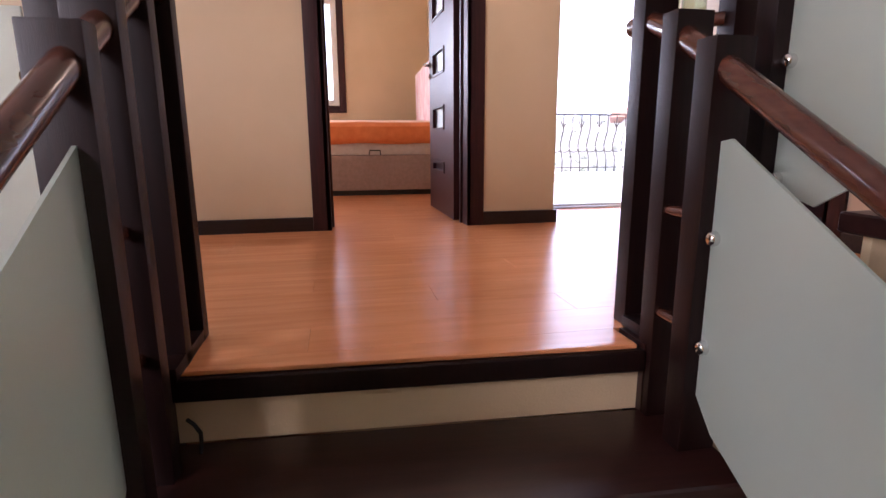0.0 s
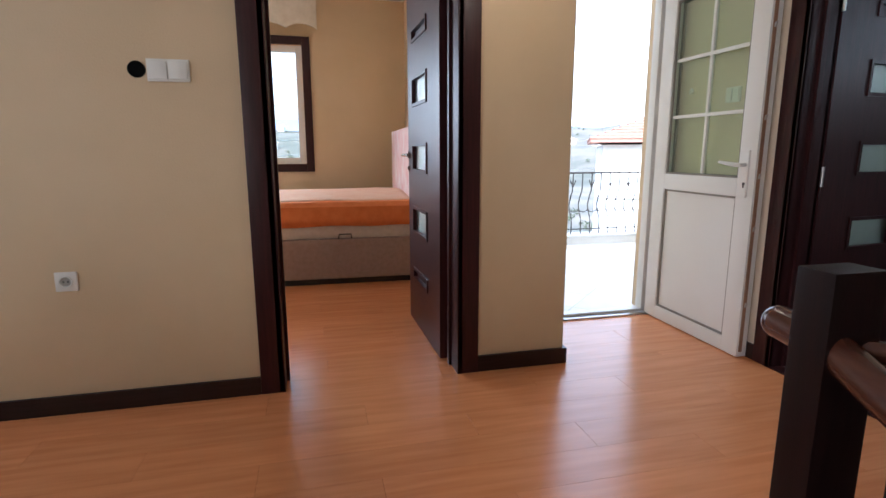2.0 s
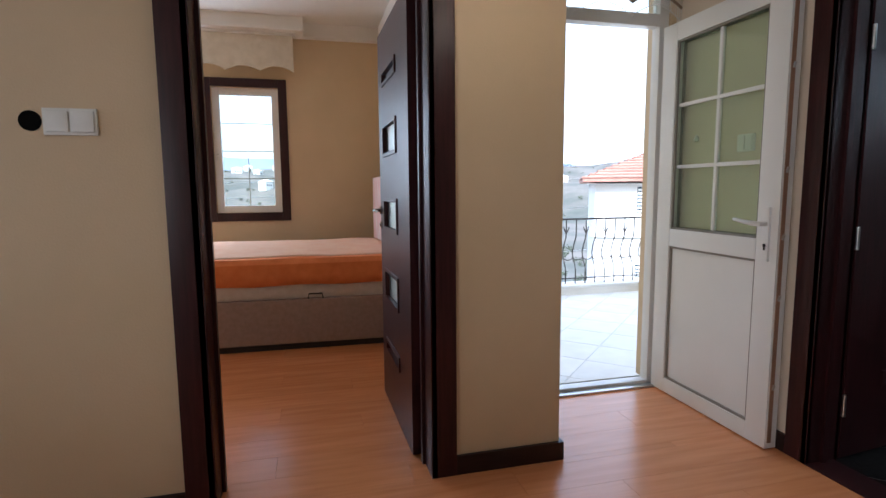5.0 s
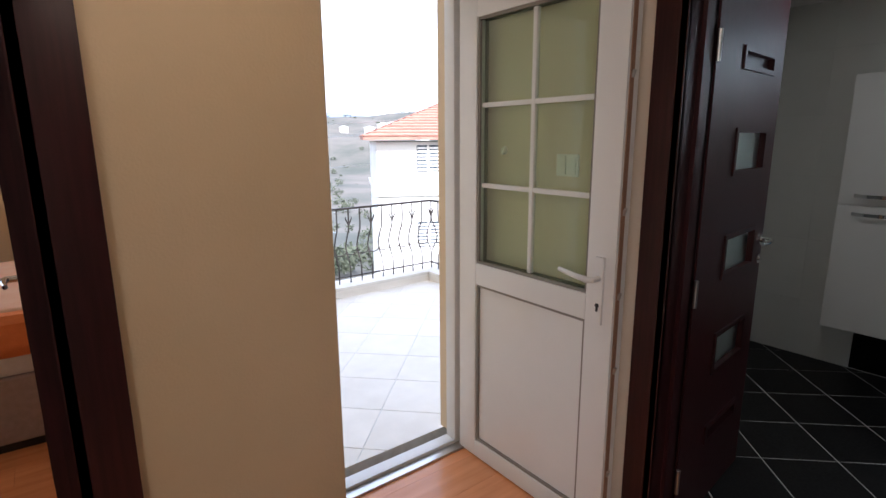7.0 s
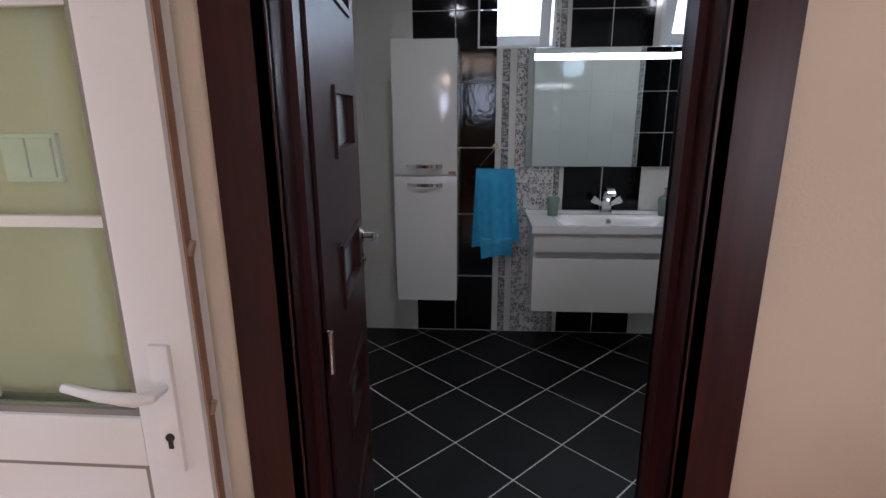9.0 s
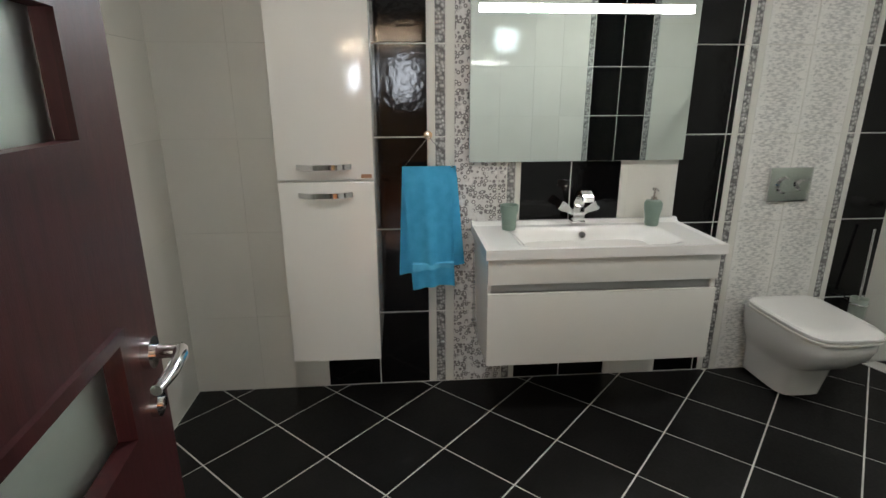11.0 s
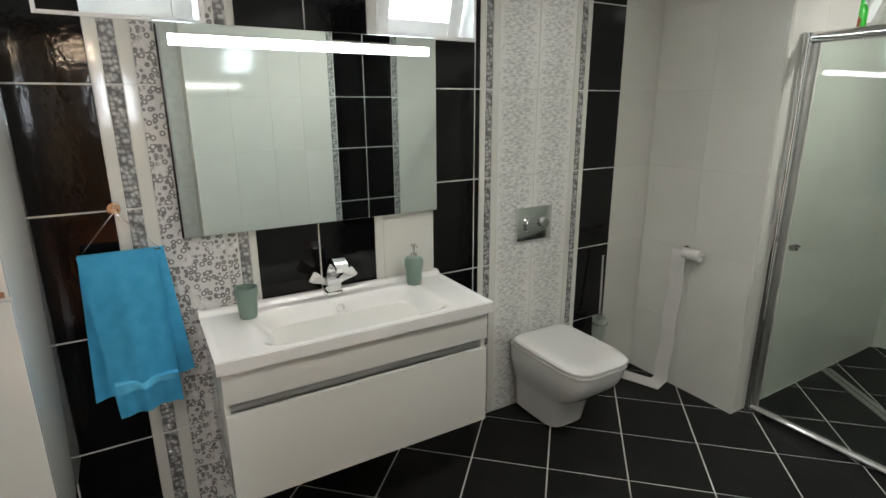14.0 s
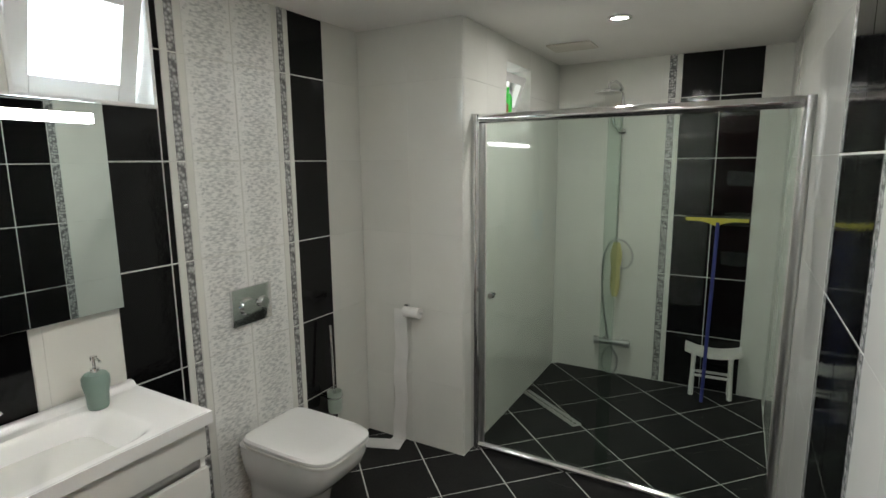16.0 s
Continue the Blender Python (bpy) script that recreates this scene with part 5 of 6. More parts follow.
part("bracket", bm, CHROME, br, "", True)
bm = bmesh.new()
lathe(bm, [(0.036, 0), (0.038, 0.01), (0.041, 0.12), (0.038, 0.12), (0.034, 0.012), (0.003, 0.010)], (4.875, 0.105, 0.31))
part("holder", bm, FROST, br, "frosted glass cup", True)
bm = bmesh.new()
cyl(bm, (4.875, 0.105, 0.34), (4.905, 0.085, 0.80), 0.007)
part("handle", bm, CHROME, br, "chrome stick", True)

# paper holder with its trailing strip
ph = empty("paper_holder", "chrome toilet paper holder with a nearly used roll", "paper holder")
bm = bmesh.new()
cyl(bm, (4.64, -0.294, 0.845), (4.64, -0.275, 0.845), 0.018)
tube(bm, [(4.64, -0.28, 0.845), (4.64, -0.235, 0.84), (4.62, -0.225, 0.838), (4.50, -0.225, 0.838)], 0.006)
part("arm", bm, CHROME, ph, "", True)
bm = bmesh.new()
cyl(bm, (4.62, -0.225, 0.838), (4.515, -0.225, 0.838), 0.030, seg=28)
part("roll", bm, surf("tissue_paper", (0.82, 0.81, 0.78), rough=0.95, bump=0.2, bscale=200), ph, "white paper roll", True)
bm = bmesh.new()
strip = [(-0.262, 0.835)] + [(-0.268 + 0.010 * math.sin(k * 1.1), 0.83 - 0.80 * k / 14) for k in range(1, 15)] + [(-0.255, 0.012), (-0.22, 0.008)]
loops = []
for i, (y, z) in enumerate(strip):
    xo = 0.035 * i / len(strip)
    loops.append([(4.625 + xo, y, z), (4.715 + xo, y, z), (4.715 + xo, y - 0.003, z), (4.625 + xo, y - 0.003, z)])
loft(bm, loops)
part("paper_strip", bm, bpy.data.materials["tissue_paper"], ph, "paper strip trailing to the floor", True)
bm = bmesh.new()
prism(bm, [(4.64, -0.17), (4.93, -0.06), (4.945, -0.16), (4.67, -0.275)], 0.001, 0.006)
part("paper_strip", bm, bpy.data.materials["tissue_paper"], ph, "paper strip lying on the floor")

# pipe outlet and valve on the white wall
po = empty("pipe_outlet", "round dark waste pipe outlet in the tiled wall", "pipe")
bm = bmesh.new()
cyl(bm, (4.44, 3.585, 0.37), (4.44, 3.572, 0.37), 0.032, seg=24)
part("collar", bm, PLASTIC, po, "", True)
# solid black disc over the collar in place of the shade in the pipe
bm = bmesh.new()
cyl(bm, (4.44, 3.574, 0.37), (4.44, 3.570, 0.37), 0.025, seg=24)
part("bore", bm, BLACKP, po, "bore, its dark inside shown by a black disc")
vv = empty("water_plug", "small white plug in the tiled wall", "plug")
bm = bmesh.new()
cyl(bm, (4.56, 3.582, 0.645), (4.56, 3.555, 0.645), 0.011, 0.008)
part("cap", bm, PLASTIC, vv, "", True)


# ---- shower ----
se = empty("shower_enclosure", "chrome framed glass shower enclosure with a sliding door", "shower")
SY = -0.42
bm = bmesh.new()
cyl(bm, (4.262, SY, 0.0), (4.262, SY, 1.93), 0.028)
part("post", bm, CHROME, se, "chrome corner post", True)
bm = bmesh.new()
cyl(bm, (4.225, SY - 0.01, 0.0), (4.225, SY - 0.01, 1.90), 0.016)
part("post", bm, STEEL, se, "chrome door stile", True)
bm = bmesh.new()
cyl(bm, (2.77, SY, 0.0), (2.77, SY, 1.93), 0.022)
part("post", bm, STEEL, se, "slim wall post", True)
bm = bmesh.new()
cyl(bm, (2.79, SY, 1.905), (4.236, SY, 1.905), 0.026)
part("top_rail", bm, CHROME, se, "round chrome top rail", True)
bm = bmesh.new()
cyl(bm, (2.79, SY, 0.022), (4.236, SY, 0.022), 0.020)
part("bottom_rail", bm, CHROME, se, "round chrome bottom rail", True)
for x0, x1, y in ((3.50, 4.20, SY - 0.012), (2.80, 3.56, SY + 0.012)):
    p = slab("glass_panel", (x0, x1, y - 0.003, y + 0.003, 0.045, 1.878), GLASS_SH, se, "clear glass panel")
    p.visible_shadow = False
bm = bmesh.new()
cyl(bm, (4.15, SY - 0.008, 0.95), (4.15, SY + 0.03, 0.95), 0.009)
cyl(bm, (4.15, SY + 0.028, 0.95), (4.15, SY + 0.05, 0.95), 0.019, 0.016)
part("knob", bm, CHROME, se, "round chrome knob", True)

rs = empty("rain_shower", "chrome rain shower set on the white tiled wall", "shower set")
RX, RY = 3.785, -1.90
bm = bmesh.new()
tube(bm, [(RX, RY, 1.06), (RX, RY, 1.5), (RX, RY, 2.15)] + [(RX + 0.04 * (1 - math.cos(a)), RY + 0.10 * (1 - math.cos(a)), 2.15 + 0.09 * math.sin(a)) for a in (0.5, 1.0, 1.57, 1.9, 2.2)], 0.011, 12)
part("riser_pipe", bm, CHROME, rs, "", True)
bm = bmesh.new()
hc = Vector((RX + 0.066, RY + 0.170, 2.165))
cyl(bm, hc + Vector((0, 0, 0.058)), hc, 0.012)
cyl(bm, hc + Vector((0, 0, 0.02)), hc, 0.025, 0.10, 28)
cyl(bm, hc, hc - Vector((0, 0, 0.014)), 0.10, seg=28)
part("rain_head", bm, CHROME, rs, "round rain head", True)
bm = bmesh.new()
cyl(bm, (RX - 0.035, RY + 0.01, 1.89), (RX + 0.02, RY + 0.01, 1.89), 0.02)
tube(bm, [(RX + 0.02, RY + 0.02, 1.90), (RX + 0.05, RY + 0.04, 1.94), (RX + 0.06, RY + 0.05, 2.02)], 0.010)
part("slider", bm, CHROME, rs, "hand shower slider", True)
bm = bmesh.new()
cyl(bm, (RX - 0.10, RY + 0.03, 0.28), (RX + 0.10, RY + 0.03, 0.28), 0.022)
for s in (-1, 1):
    cyl(bm, (RX + s * 0.10, RY + 0.03, 0.28), (RX + s * 0.135, RY + 0.03, 0.28), 0.030)
    cyl(bm, (RX + s * 0.07, RY + 0.03, 0.28), (RX + s * 0.07, -1.945, 0.28), 0.016)
part("mixer", bm, STEEL, rs, "chrome mixer valve", True)
bm = bmesh.new()
hose = [(RX, RY + 0.03, 0.26), (RX + 0.06, RY + 0.05, 0.17), (RX + 0.05, RY + 0.06, 0.06), (RX - 0.03, RY + 0.06, 0.05), (RX - 0.05, RY + 0.05, 0.16), (RX + 0.02, RY + 0.04, 0.30), (RX + 0.07, RY + 0.04, 0.55),
        (RX + 0.09, RY + 0.04, 0.85), (RX + 0.07, RY + 0.045, 1.00), (RX + 0.01, RY + 0.05, 1.09), (RX - 0.08, RY + 0.05, 1.07), (RX - 0.13, RY + 0.05, 0.97), (RX - 0.09, RY + 0.045, 0.88), (RX - 0.02, RY + 0.04, 0.90), (RX + 0.0, RY + 0.02, 1.06)]
sm = []
for i in range(len(hose) - 1):
    p0, p1, p2, p3 = [Vector(hose[max(0, min(len(hose) - 1, i + k))]) for k in (-1, 0, 1, 2)]
    for q in range(8):
        t = q / 8
        sm.append(0.5 * ((2 * p1) + (p2 - p0) * t + (2 * p0 - 5 * p1 + 4 * p2 - p3) * t * t + (3 * p1 - p0 - 3 * p2 + p3) * t ** 3))
tube(bm, sm, 0.008, 8)
part("hose", bm, STEEL, rs, "metal shower hose", True)
lf = empty("bath_glove", "yellow green bath glove hanging on the shower pipe", "glove")
bm = bmesh.new()
lp = []
for i in range(10):
    u = i / 9
    w = 0.018 + 0.034 * math.sin(math.pi * min(1, u * 0.9 + 0.08)) * (0.7 + 0.3 * math.sin(9 * u))
    lp.append([(RX - 0.01 + w * math.cos(2 * math.pi * k / 10) * 1.0, RY + 0.045 + 0.3 * w * math.sin(2 * math.pi * k / 10), 1.07 - 0.42 * u) for k in range(10)])
loft(bm, lp)
part("cloth", bm, surf("yellow_green_net", (0.52, 0.48, 0.20), (0.40, 0.37, 0.15), 20, 0.9, bump=0.5, bscale=120), lf, "", True)

ld = empty("linear_drain", "steel linear shower drain set in the floor", "drain", (4.03, -1.12, 0), -35)
slab("grate", (-0.29, 0.29, -0.035, 0.035, -0.004, 0.0055), STEEL, ld, "", 0.001)
# thin black bars on the uncut grate, drawn for the shade in its slots
bm = bmesh.new()
for k in range(16):
    x = -0.26 + 0.0347 * k
    box(bm, x - 0.012, x + 0.012, -0.004, 0.004, 0.0055, 0.0060)
part("slots", bm, BLACKP, ld)

so_ = empty("shower_stool", "white plastic shower stool with a curved slatted seat", "stool", (3.08, -1.862, 0.0), 3)
bm = bmesh.new()
lp = []
for i in range(13):
    u = i / 12
    x = -0.18 + 0.36 * u
    z = 0.295 + 0.035 * (2 * u - 1) ** 2
    lp.append([(x, -0.07, z), (x, 0.075, z), (x, 0.075, z + 0.032), (x, -0.07, z + 0.036)])
loft(bm, lp)
part("seat", bm, PLASTIC, so_, "curved white seat", True)
for sx in (-1, 1):
    for sy in (-1, 1):
        bm = bmesh.new()
        tube(bm, [(sx * 0.118, sy * 0.042, 0.305), (sx * 0.121, sy * 0.045, 0.15), (sx * 0.124, sy * 0.047, 0.0)], [0.016, 0.015, 0.018])
        part("leg", bm, PLASTIC, so_, "", True)
for sy in (-1, 1):
    bm = bmesh.new()
    cyl(bm, (-0.118, sy * 0.045, 0.15), (0.118, sy * 0.045, 0.15), 0.010)
    part("stretcher", bm, PLASTIC, so_, "", True)
sq = empty("floor_squeegee", "yellow floor squeegee with a blue pole leaning in the shower", "squeegee")
bm = bmesh.new()
cyl(bm, (3.125, -1.705, 0.0), (3.11, -1.88, 1.25), 0.012)
part("pole", bm, surf("blue_pole", (0.03, 0.035, 0.22), rough=0.35), sq, "blue pole", True)
YEL = surf("yellow_plastic", (0.62, 0.55, 0.08), rough=0.4)
bm = bmesh.new()
lp = []
for i in range(9):
    u = i / 8
    x = 2.925 + 0.39 * u
    hgt = 0.018 + 0.035 * max(0, 1 - abs(u - 0.5) * 5)
    lp.append([(x, -1.905, 1.275 - hgt), (x, -1.875, 1.275 - hgt), (x, -1.875, 1.28), (x, -1.905, 1.28)])
loft(bm, lp)
part("blade_holder", bm, YEL, sq, "yellow blade holder", True)
slab("rubber", (2.925, 3.315, -1.895, -1.885, 1.28, 1.296), BLACKP, sq, "rubber blade")
gb = empty("shampoo_bottle", "bright green shampoo bottle on the shower window sill", "bottle", (4.34, -1.04, 1.972))
bm = bmesh.new()
lathe(bm, [(0.028, 0), (0.032, 0.01), (0.032, 0.11), (0.022, 0.135), (0.012, 0.14)], (0, 0, 0))
part("bottle", bm, surf("green_plastic", (0.05, 0.62, 0.06), rough=0.3), gb, "", True)
bm = bmesh.new()
cyl(bm, (0, 0, 0.14), (0, 0, 0.175), 0.013)
part("cap", bm, bpy.data.materials["green_plastic"], gb, "", True)
rb = empty("soap_bottle", "reddish brown soap bottle on the shower window sill", "bottle", (4.33, -0.96, 1.972))
bm = bmesh.new()
lathe(bm, [(0.03, 0), (0.03, 0.06), (0.016, 0.075), (0.012, 0.09)], (0, 0, 0))
part("bottle", bm, surf("brown_plastic", (0.30, 0.10, 0.05), rough=0.35), rb, "", True)

for sx, sy in ((3.6, -0.75), (3.5, 1.0), (3.3, 2.7)):
    dl = empty("downlight", "round recessed ceiling downlight", "ceiling light", (sx, sy, BH), group="bathroom downlights")
    bm = bmesh.new()
    lathe(bm, [(0.062, -0.001), (0.062, -0.008), (0.046, -0.010), (0.044, -0.001)], (0, 0, 0))
    part("ring", bm, CHROME, dl, "", True)
    bm = bmesh.new()
    cyl(bm, (0, 0, -0.0005), (0, 0, -0.004), 0.043)
    part("bulb", bm, glow("downlight_glow", (1.0, 0.96, 0.88), 5.0) if "downlight_glow" not in MATS else MATS["downlight_glow"], dl, "lit lamp")
vt = empty("ceiling_vent", "pale square vent cover in the bathroom ceiling", "vent", (4.0, -1.3, BH))
slab("cover", (-0.14, 0.14, -0.11, 0.11, -0.012, -0.001), surf("aged_plastic", (0.62, 0.58, 0.50), rough=0.5), vt, "", 0.003)


# hall chandelier, hanging above the walk
ch = empty("chandelier", "small hanging chandelier with warm lit bulbs", "chandelier", (0.92, 2.53, 2.83))
bm = bmesh.new()
lathe(bm, [(0.06, 0.169), (0.06, 0.15), (0.02, 0.135)], (0, 0, 0))
cyl(bm, (0, 0, 0.14), (0, 0, -0.72), 0.006)
ball(bm, (0, 0, -0.74), 0.04)
part("stem", bm, STEEL, ch, "", True)
for dx, dy in ((0.0, -0.16), (0.03, 0.0), (0.0, 0.16)):
    bm = bmesh.new()
    tube(bm, [(0, 0, -0.75), (dx * 0.5, dy * 0.5, -0.79), (dx, dy, -0.76), (dx, dy, -0.73)], 0.006)
    part("arm", bm, STEEL, ch, "", True)
    bm = bmesh.new()
    cyl(bm, (dx, dy, -0.735), (dx, dy, -0.72), 0.016)
    part("socket", bm, STEEL, ch, "", True)
    bm = bmesh.new()
    ball(bm, (dx, dy, -0.695), 0.026)
    part("bulb", bm, MATS.get("bulb_glow") or glow("bulb_glow", (1.0, 0.72, 0.45), 12.0), ch, "warm lit bulb", True)


# ---- balcony ----
boxes("balcony_kerb", [(1.31, 4.34, 6.6, 6.82, -0.3, 0.06), (4.10, 4.34, 3.8, 6.6, -0.3, 0.06)], CREAMT, "cream painted balcony kerb", "kerb")
boxes("balcony_coping", [(1.31, 4.37, 6.58, 6.85, 0.06, 0.092), (4.08, 4.37, 3.8, 6.58, 0.06, 0.092)], MARBLE, "pale stone coping on the balcony kerb", "coping")
BZ = 0.092


def railing():
    """Wrought iron railing: flat top and bottom bars, bellied balusters, small leaf ornaments and scrolls."""
    r = empty("balcony_railing", "dark wrought iron balcony railing with bellied bars", "railing")
    path = [("x", 1.36, 4.22, 6.71), ("y", 3.86, 6.71, 4.22)]
    bar = bmesh.new()
    tube(bar, [(0, 0, 0.0), (0, 0, 0.16), (0, 0.02, 0.22), (0, 0.07, 0.30), (0, 0.085, 0.37), (0, 0.05, 0.47), (0, 0.008, 0.55), (0, 0, 0.62), (0, 0, 0.765)], 0.0075, 7)
    bar_me = bpy.data.meshes.new("baluster")
    bar.to_mesh(bar_me)
    bar.free()
    bar_me.materials.append(IRON)
    orn = bmesh.new()
    for s in (-1, 1):
        tube(orn, [(0, 0, 0.60), (s * 0.02, 0, 0.64), (s * 0.035, 0, 0.675), (s * 0.03, 0, 0.69)], [0.006, 0.008, 0.006, 0.003], 6)
    ball(orn, (0, 0, 0.61), 0.014, 8)
    orn_me = bpy.data.meshes.new("leaf_ornament")
    orn.to_mesh(orn_me)
    orn.free()
    orn_me.materials.append(IRON)
    arc = bmesh.new()
    tube(arc, [(-0.062, 0.07, 0.315), (-0.05, 0.075, 0.285), (0, 0.078, 0.272), (0.05, 0.075, 0.285), (0.062, 0.07, 0.315)], 0.006, 6)
    arc_me = bpy.data.meshes.new("scroll")
    arc.to_mesh(arc_me)
    arc.free()
    arc_me.materials.append(IRON)
    for ax, a0, a1, c in path:
        n = int((a1 - a0) / 0.125)
        for k in range(n + 1):
            a = a0 + (a1 - a0) * k / n
            m = pose(a, c, BZ) if ax == "x" else pose(c, a, BZ, 0, 0, -90)
            o = new("baluster", bar_me)
            o.parent = r
            o.matrix_world = m
            if k % 2 == 0:
                o = new("leaf_ornament", orn_me)
                o.parent = r
                o.matrix_world = m
            if k < n:
                o = new("scroll", arc_me)
                o.parent = r
                o.matrix_world = (pose(a + (a1 - a0) / n / 2, c, BZ) if ax == "x" else pose(c, a + (a1 - a0) / n / 2, BZ, 0, 0, -90))
        d = (a0, a1 + 0.02, c - 0.02, c + 0.02) if ax == "x" else (c - 0.02, c + 0.02, a0, a1 - 0.022)
        slab("top_rail", (*d, BZ + 0.765, BZ + 0.785), IRON, r, "flat dark top rail", 0.003)
        slab("bottom_rail", (d[0], d[1], d[2] + 0.01, d[3] - 0.01, BZ + 0.06, BZ + 0.072) if ax == "x" else (d[0] + 0.01, d[1] - 0.01, d[2], d[3], BZ + 0.06, BZ + 0.072), IRON, r)


railing()


# ---- outdoors ----
def terrain(x, y):
    r = math.hypot(x - 1, y - 2)
    prof = [(0, -6.2), (30, -7.2), (60, -11), (130, -20), (240, -26), (360, -18), (480, 2), (600, 21), (700, 27), (900, 10), (1400, -10), (4500, 0)]
    h = prof[-1][1]
    for (a, ha), (b, hb) in zip(prof, prof[1:]):
        if a <= r < b:
            t = (r - a) / (b - a)
            t = t * t * (3 - 2 * t)
            h = ha + (hb - ha) * t
            break
    k = min(1, max(0, (r - 40) / 200))
    n = noise.noise(Vector((x * 0.006, y * 0.006, 0.3))) * 15 + noise.noise(Vector((x * 0.02, y * 0.02, 1.7))) * 5 + noise.noise(Vector((x * 0.07, y * 0.07, 4))) * 1.2
    return h + k * n


bm = bmesh.new()
radii = [0, 12, 22, 32, 45, 60, 80] + [100 + 22 * k for k in range(30)] + [780, 850, 950, 1100, 1400, 2000, 3000, 4500]
NA = 150
rings = []
for r in radii:
    if r == 0:
        rings.append([bm.verts.new((1, 2, -6.2))])
        continue
    ring = []
    for k in range(NA):
        a = 2 * math.pi * k / NA
        x, y = 1 + r * math.cos(a), 2 + r * math.sin(a)
        ring.append(bm.verts.new((x, y, terrain(x, y))))
    rings.append(ring)
for k in range(NA):
    bm.faces.new((rings[0][0], rings[1][k], rings[1][(k + 1) % NA]))
for A, B in zip(rings[1:], rings[2:]):
    for k in range(NA):
        bm.faces.new((A[k], B[k], B[(k + 1) % NA], A[(k + 1) % NA]))
LAND = surf("hillside", (0.17, 0.152, 0.135), (0.075, 0.082, 0.070), 0.035, 0.95, bump=0.3, bscale=0.35, detail=10)
structure(part("ground", bm, LAND, None, "", True), "green and brown hillside of fields and scrub", "ground")

# far ridge that closes the view; distance haze is put into its blue
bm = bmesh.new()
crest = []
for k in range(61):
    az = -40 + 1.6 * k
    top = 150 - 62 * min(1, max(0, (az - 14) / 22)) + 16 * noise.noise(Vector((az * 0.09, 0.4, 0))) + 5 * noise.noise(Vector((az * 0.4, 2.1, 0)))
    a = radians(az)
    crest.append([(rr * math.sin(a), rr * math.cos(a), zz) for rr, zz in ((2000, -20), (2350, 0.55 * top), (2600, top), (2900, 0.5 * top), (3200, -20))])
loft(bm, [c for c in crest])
structure(part("backdrop_ridge", bm, surf("haze_tinted_ridge", (0.24, 0.30, 0.42), (0.20, 0.25, 0.37), 0.004, 0.95, bump=0), None, "", True), "mountain ridge in the distance, its haze put into the blue colour", "mountain")

WHITEW = surf("white_render", (0.74, 0.73, 0.70), (0.68, 0.67, 0.63), 0.6, 0.8, bump=0.1, bscale=30)
ROOFT = surf("terracotta_roof_tile", (0.40, 0.21, 0.16), (0.31, 0.15, 0.115), 2, 0.8, bump=0.2, vary=0.15)
DKGL = surf("dark_window_glass", (0.05, 0.07, 0.09), rough=0.15, bump=0)


def hip_roof(bm, x0, x1, y0, y1, z, h, over):
    x0, x1, y0, y1 = x0 - over, x1 + over, y0 - over, y1 + over
    hw = min(x1 - x0, y1 - y0) / 2
    if x1 - x0 > y1 - y0:
        r = [(x0 + hw, (y0 + y1) / 2, z + h), (x1 - hw, (y0 + y1) / 2, z + h)]
    else:
        r = [((x0 + x1) / 2, y0 + hw, z + h), ((x0 + x1) / 2, y1 - hw, z + h)]
    lo = [bm.verts.new((a, b, z)) for a, b in ((x0, y0), (x1, y0), (x1, y1), (x0, y1))]
    lb = [bm.verts.new((a, b, z - 0.16)) for a, b in ((x0, y0), (x1, y0), (x1, y1), (x0, y1))]
    R = [bm.verts.new(p) for p in r]
    if x1 - x0 > y1 - y0:
        fs = ((lo[0], lo[1], R[1], R[0]), (lo[2], lo[3], R[0], R[1]), (lo[1], lo[2], R[1]), (lo[3], lo[0], R[0]))
    else:
        fs = ((lo[1], lo[2], R[1], R[0]), (lo[3], lo[0], R[0], R[1]), (lo[0], lo[1], R[0]), (lo[2], lo[3], R[1]))
    for f in fs:
        bm.faces.new(f)
    for k in range(4):
        bm.faces.new((lo[k], lb[k], lb[(k + 1) % 4], lo[(k + 1) % 4]))
    bm.faces.new(list(reversed(lb)))


ho = empty("house", "white rendered neighbouring house with a red tiled hip roof", "house", (12.55, 22.0, -6.5), -28)
slab("wall", (0, 8.5, 0, 9, 0, 7.9), WHITEW, ho, "white rendered wall")
slab("band", (-0.12, 8.62, -0.12, 9.12, 5.55, 5.75), WHITEW, ho, "projecting storey band", 0.02)
bm = bmesh.new()
hip_roof(bm, 0, 8.5, 0, 9, 8.15, 1.9, 0.55)
rf = part("roof", bm, ROOFT, ho, "red tiled hip roof")
# courses of tiles on the slopes that face the balcony
bm = bmesh.new()
for s in range(14):
    u = s / 14
    zz = 8.15 + 1.9 * u + 0.03
    inset = -0.55 + (4.25 + 0.55) * u
    tube(bm, [(inset, inset * 1.0, zz), (8.5 - inset, inset, zz)], 0.05, 6)
    tube(bm, [(inset, inset, zz), (inset, 9 - inset, zz)], 0.05, 6)
part("tile_course", bm, ROOFT, rf, "rows of red roof tiles")
for wx, wz in ((1.75, 6.6), (5.0, 6.6), (1.75, 3.2), (5.0, 3.2)):
    wi = slab("window", (wx, wx + 1.0, -0.02, 0.06, wz, wz + 1.15), DKGL, ho, "shuttered window")
    for k in range(7):
        slab("shutter_slat", (wx + 0.03, wx + 0.97, -0.045, -0.02, wz + 0.05 + 0.155 * k, wz + 0.14 + 0.155 * k), PVC, wi, "white slat")
    slab("window_post", (wx + 0.46, wx + 0.54, -0.055, -0.045, wz, wz + 1.15), PVC, wi)

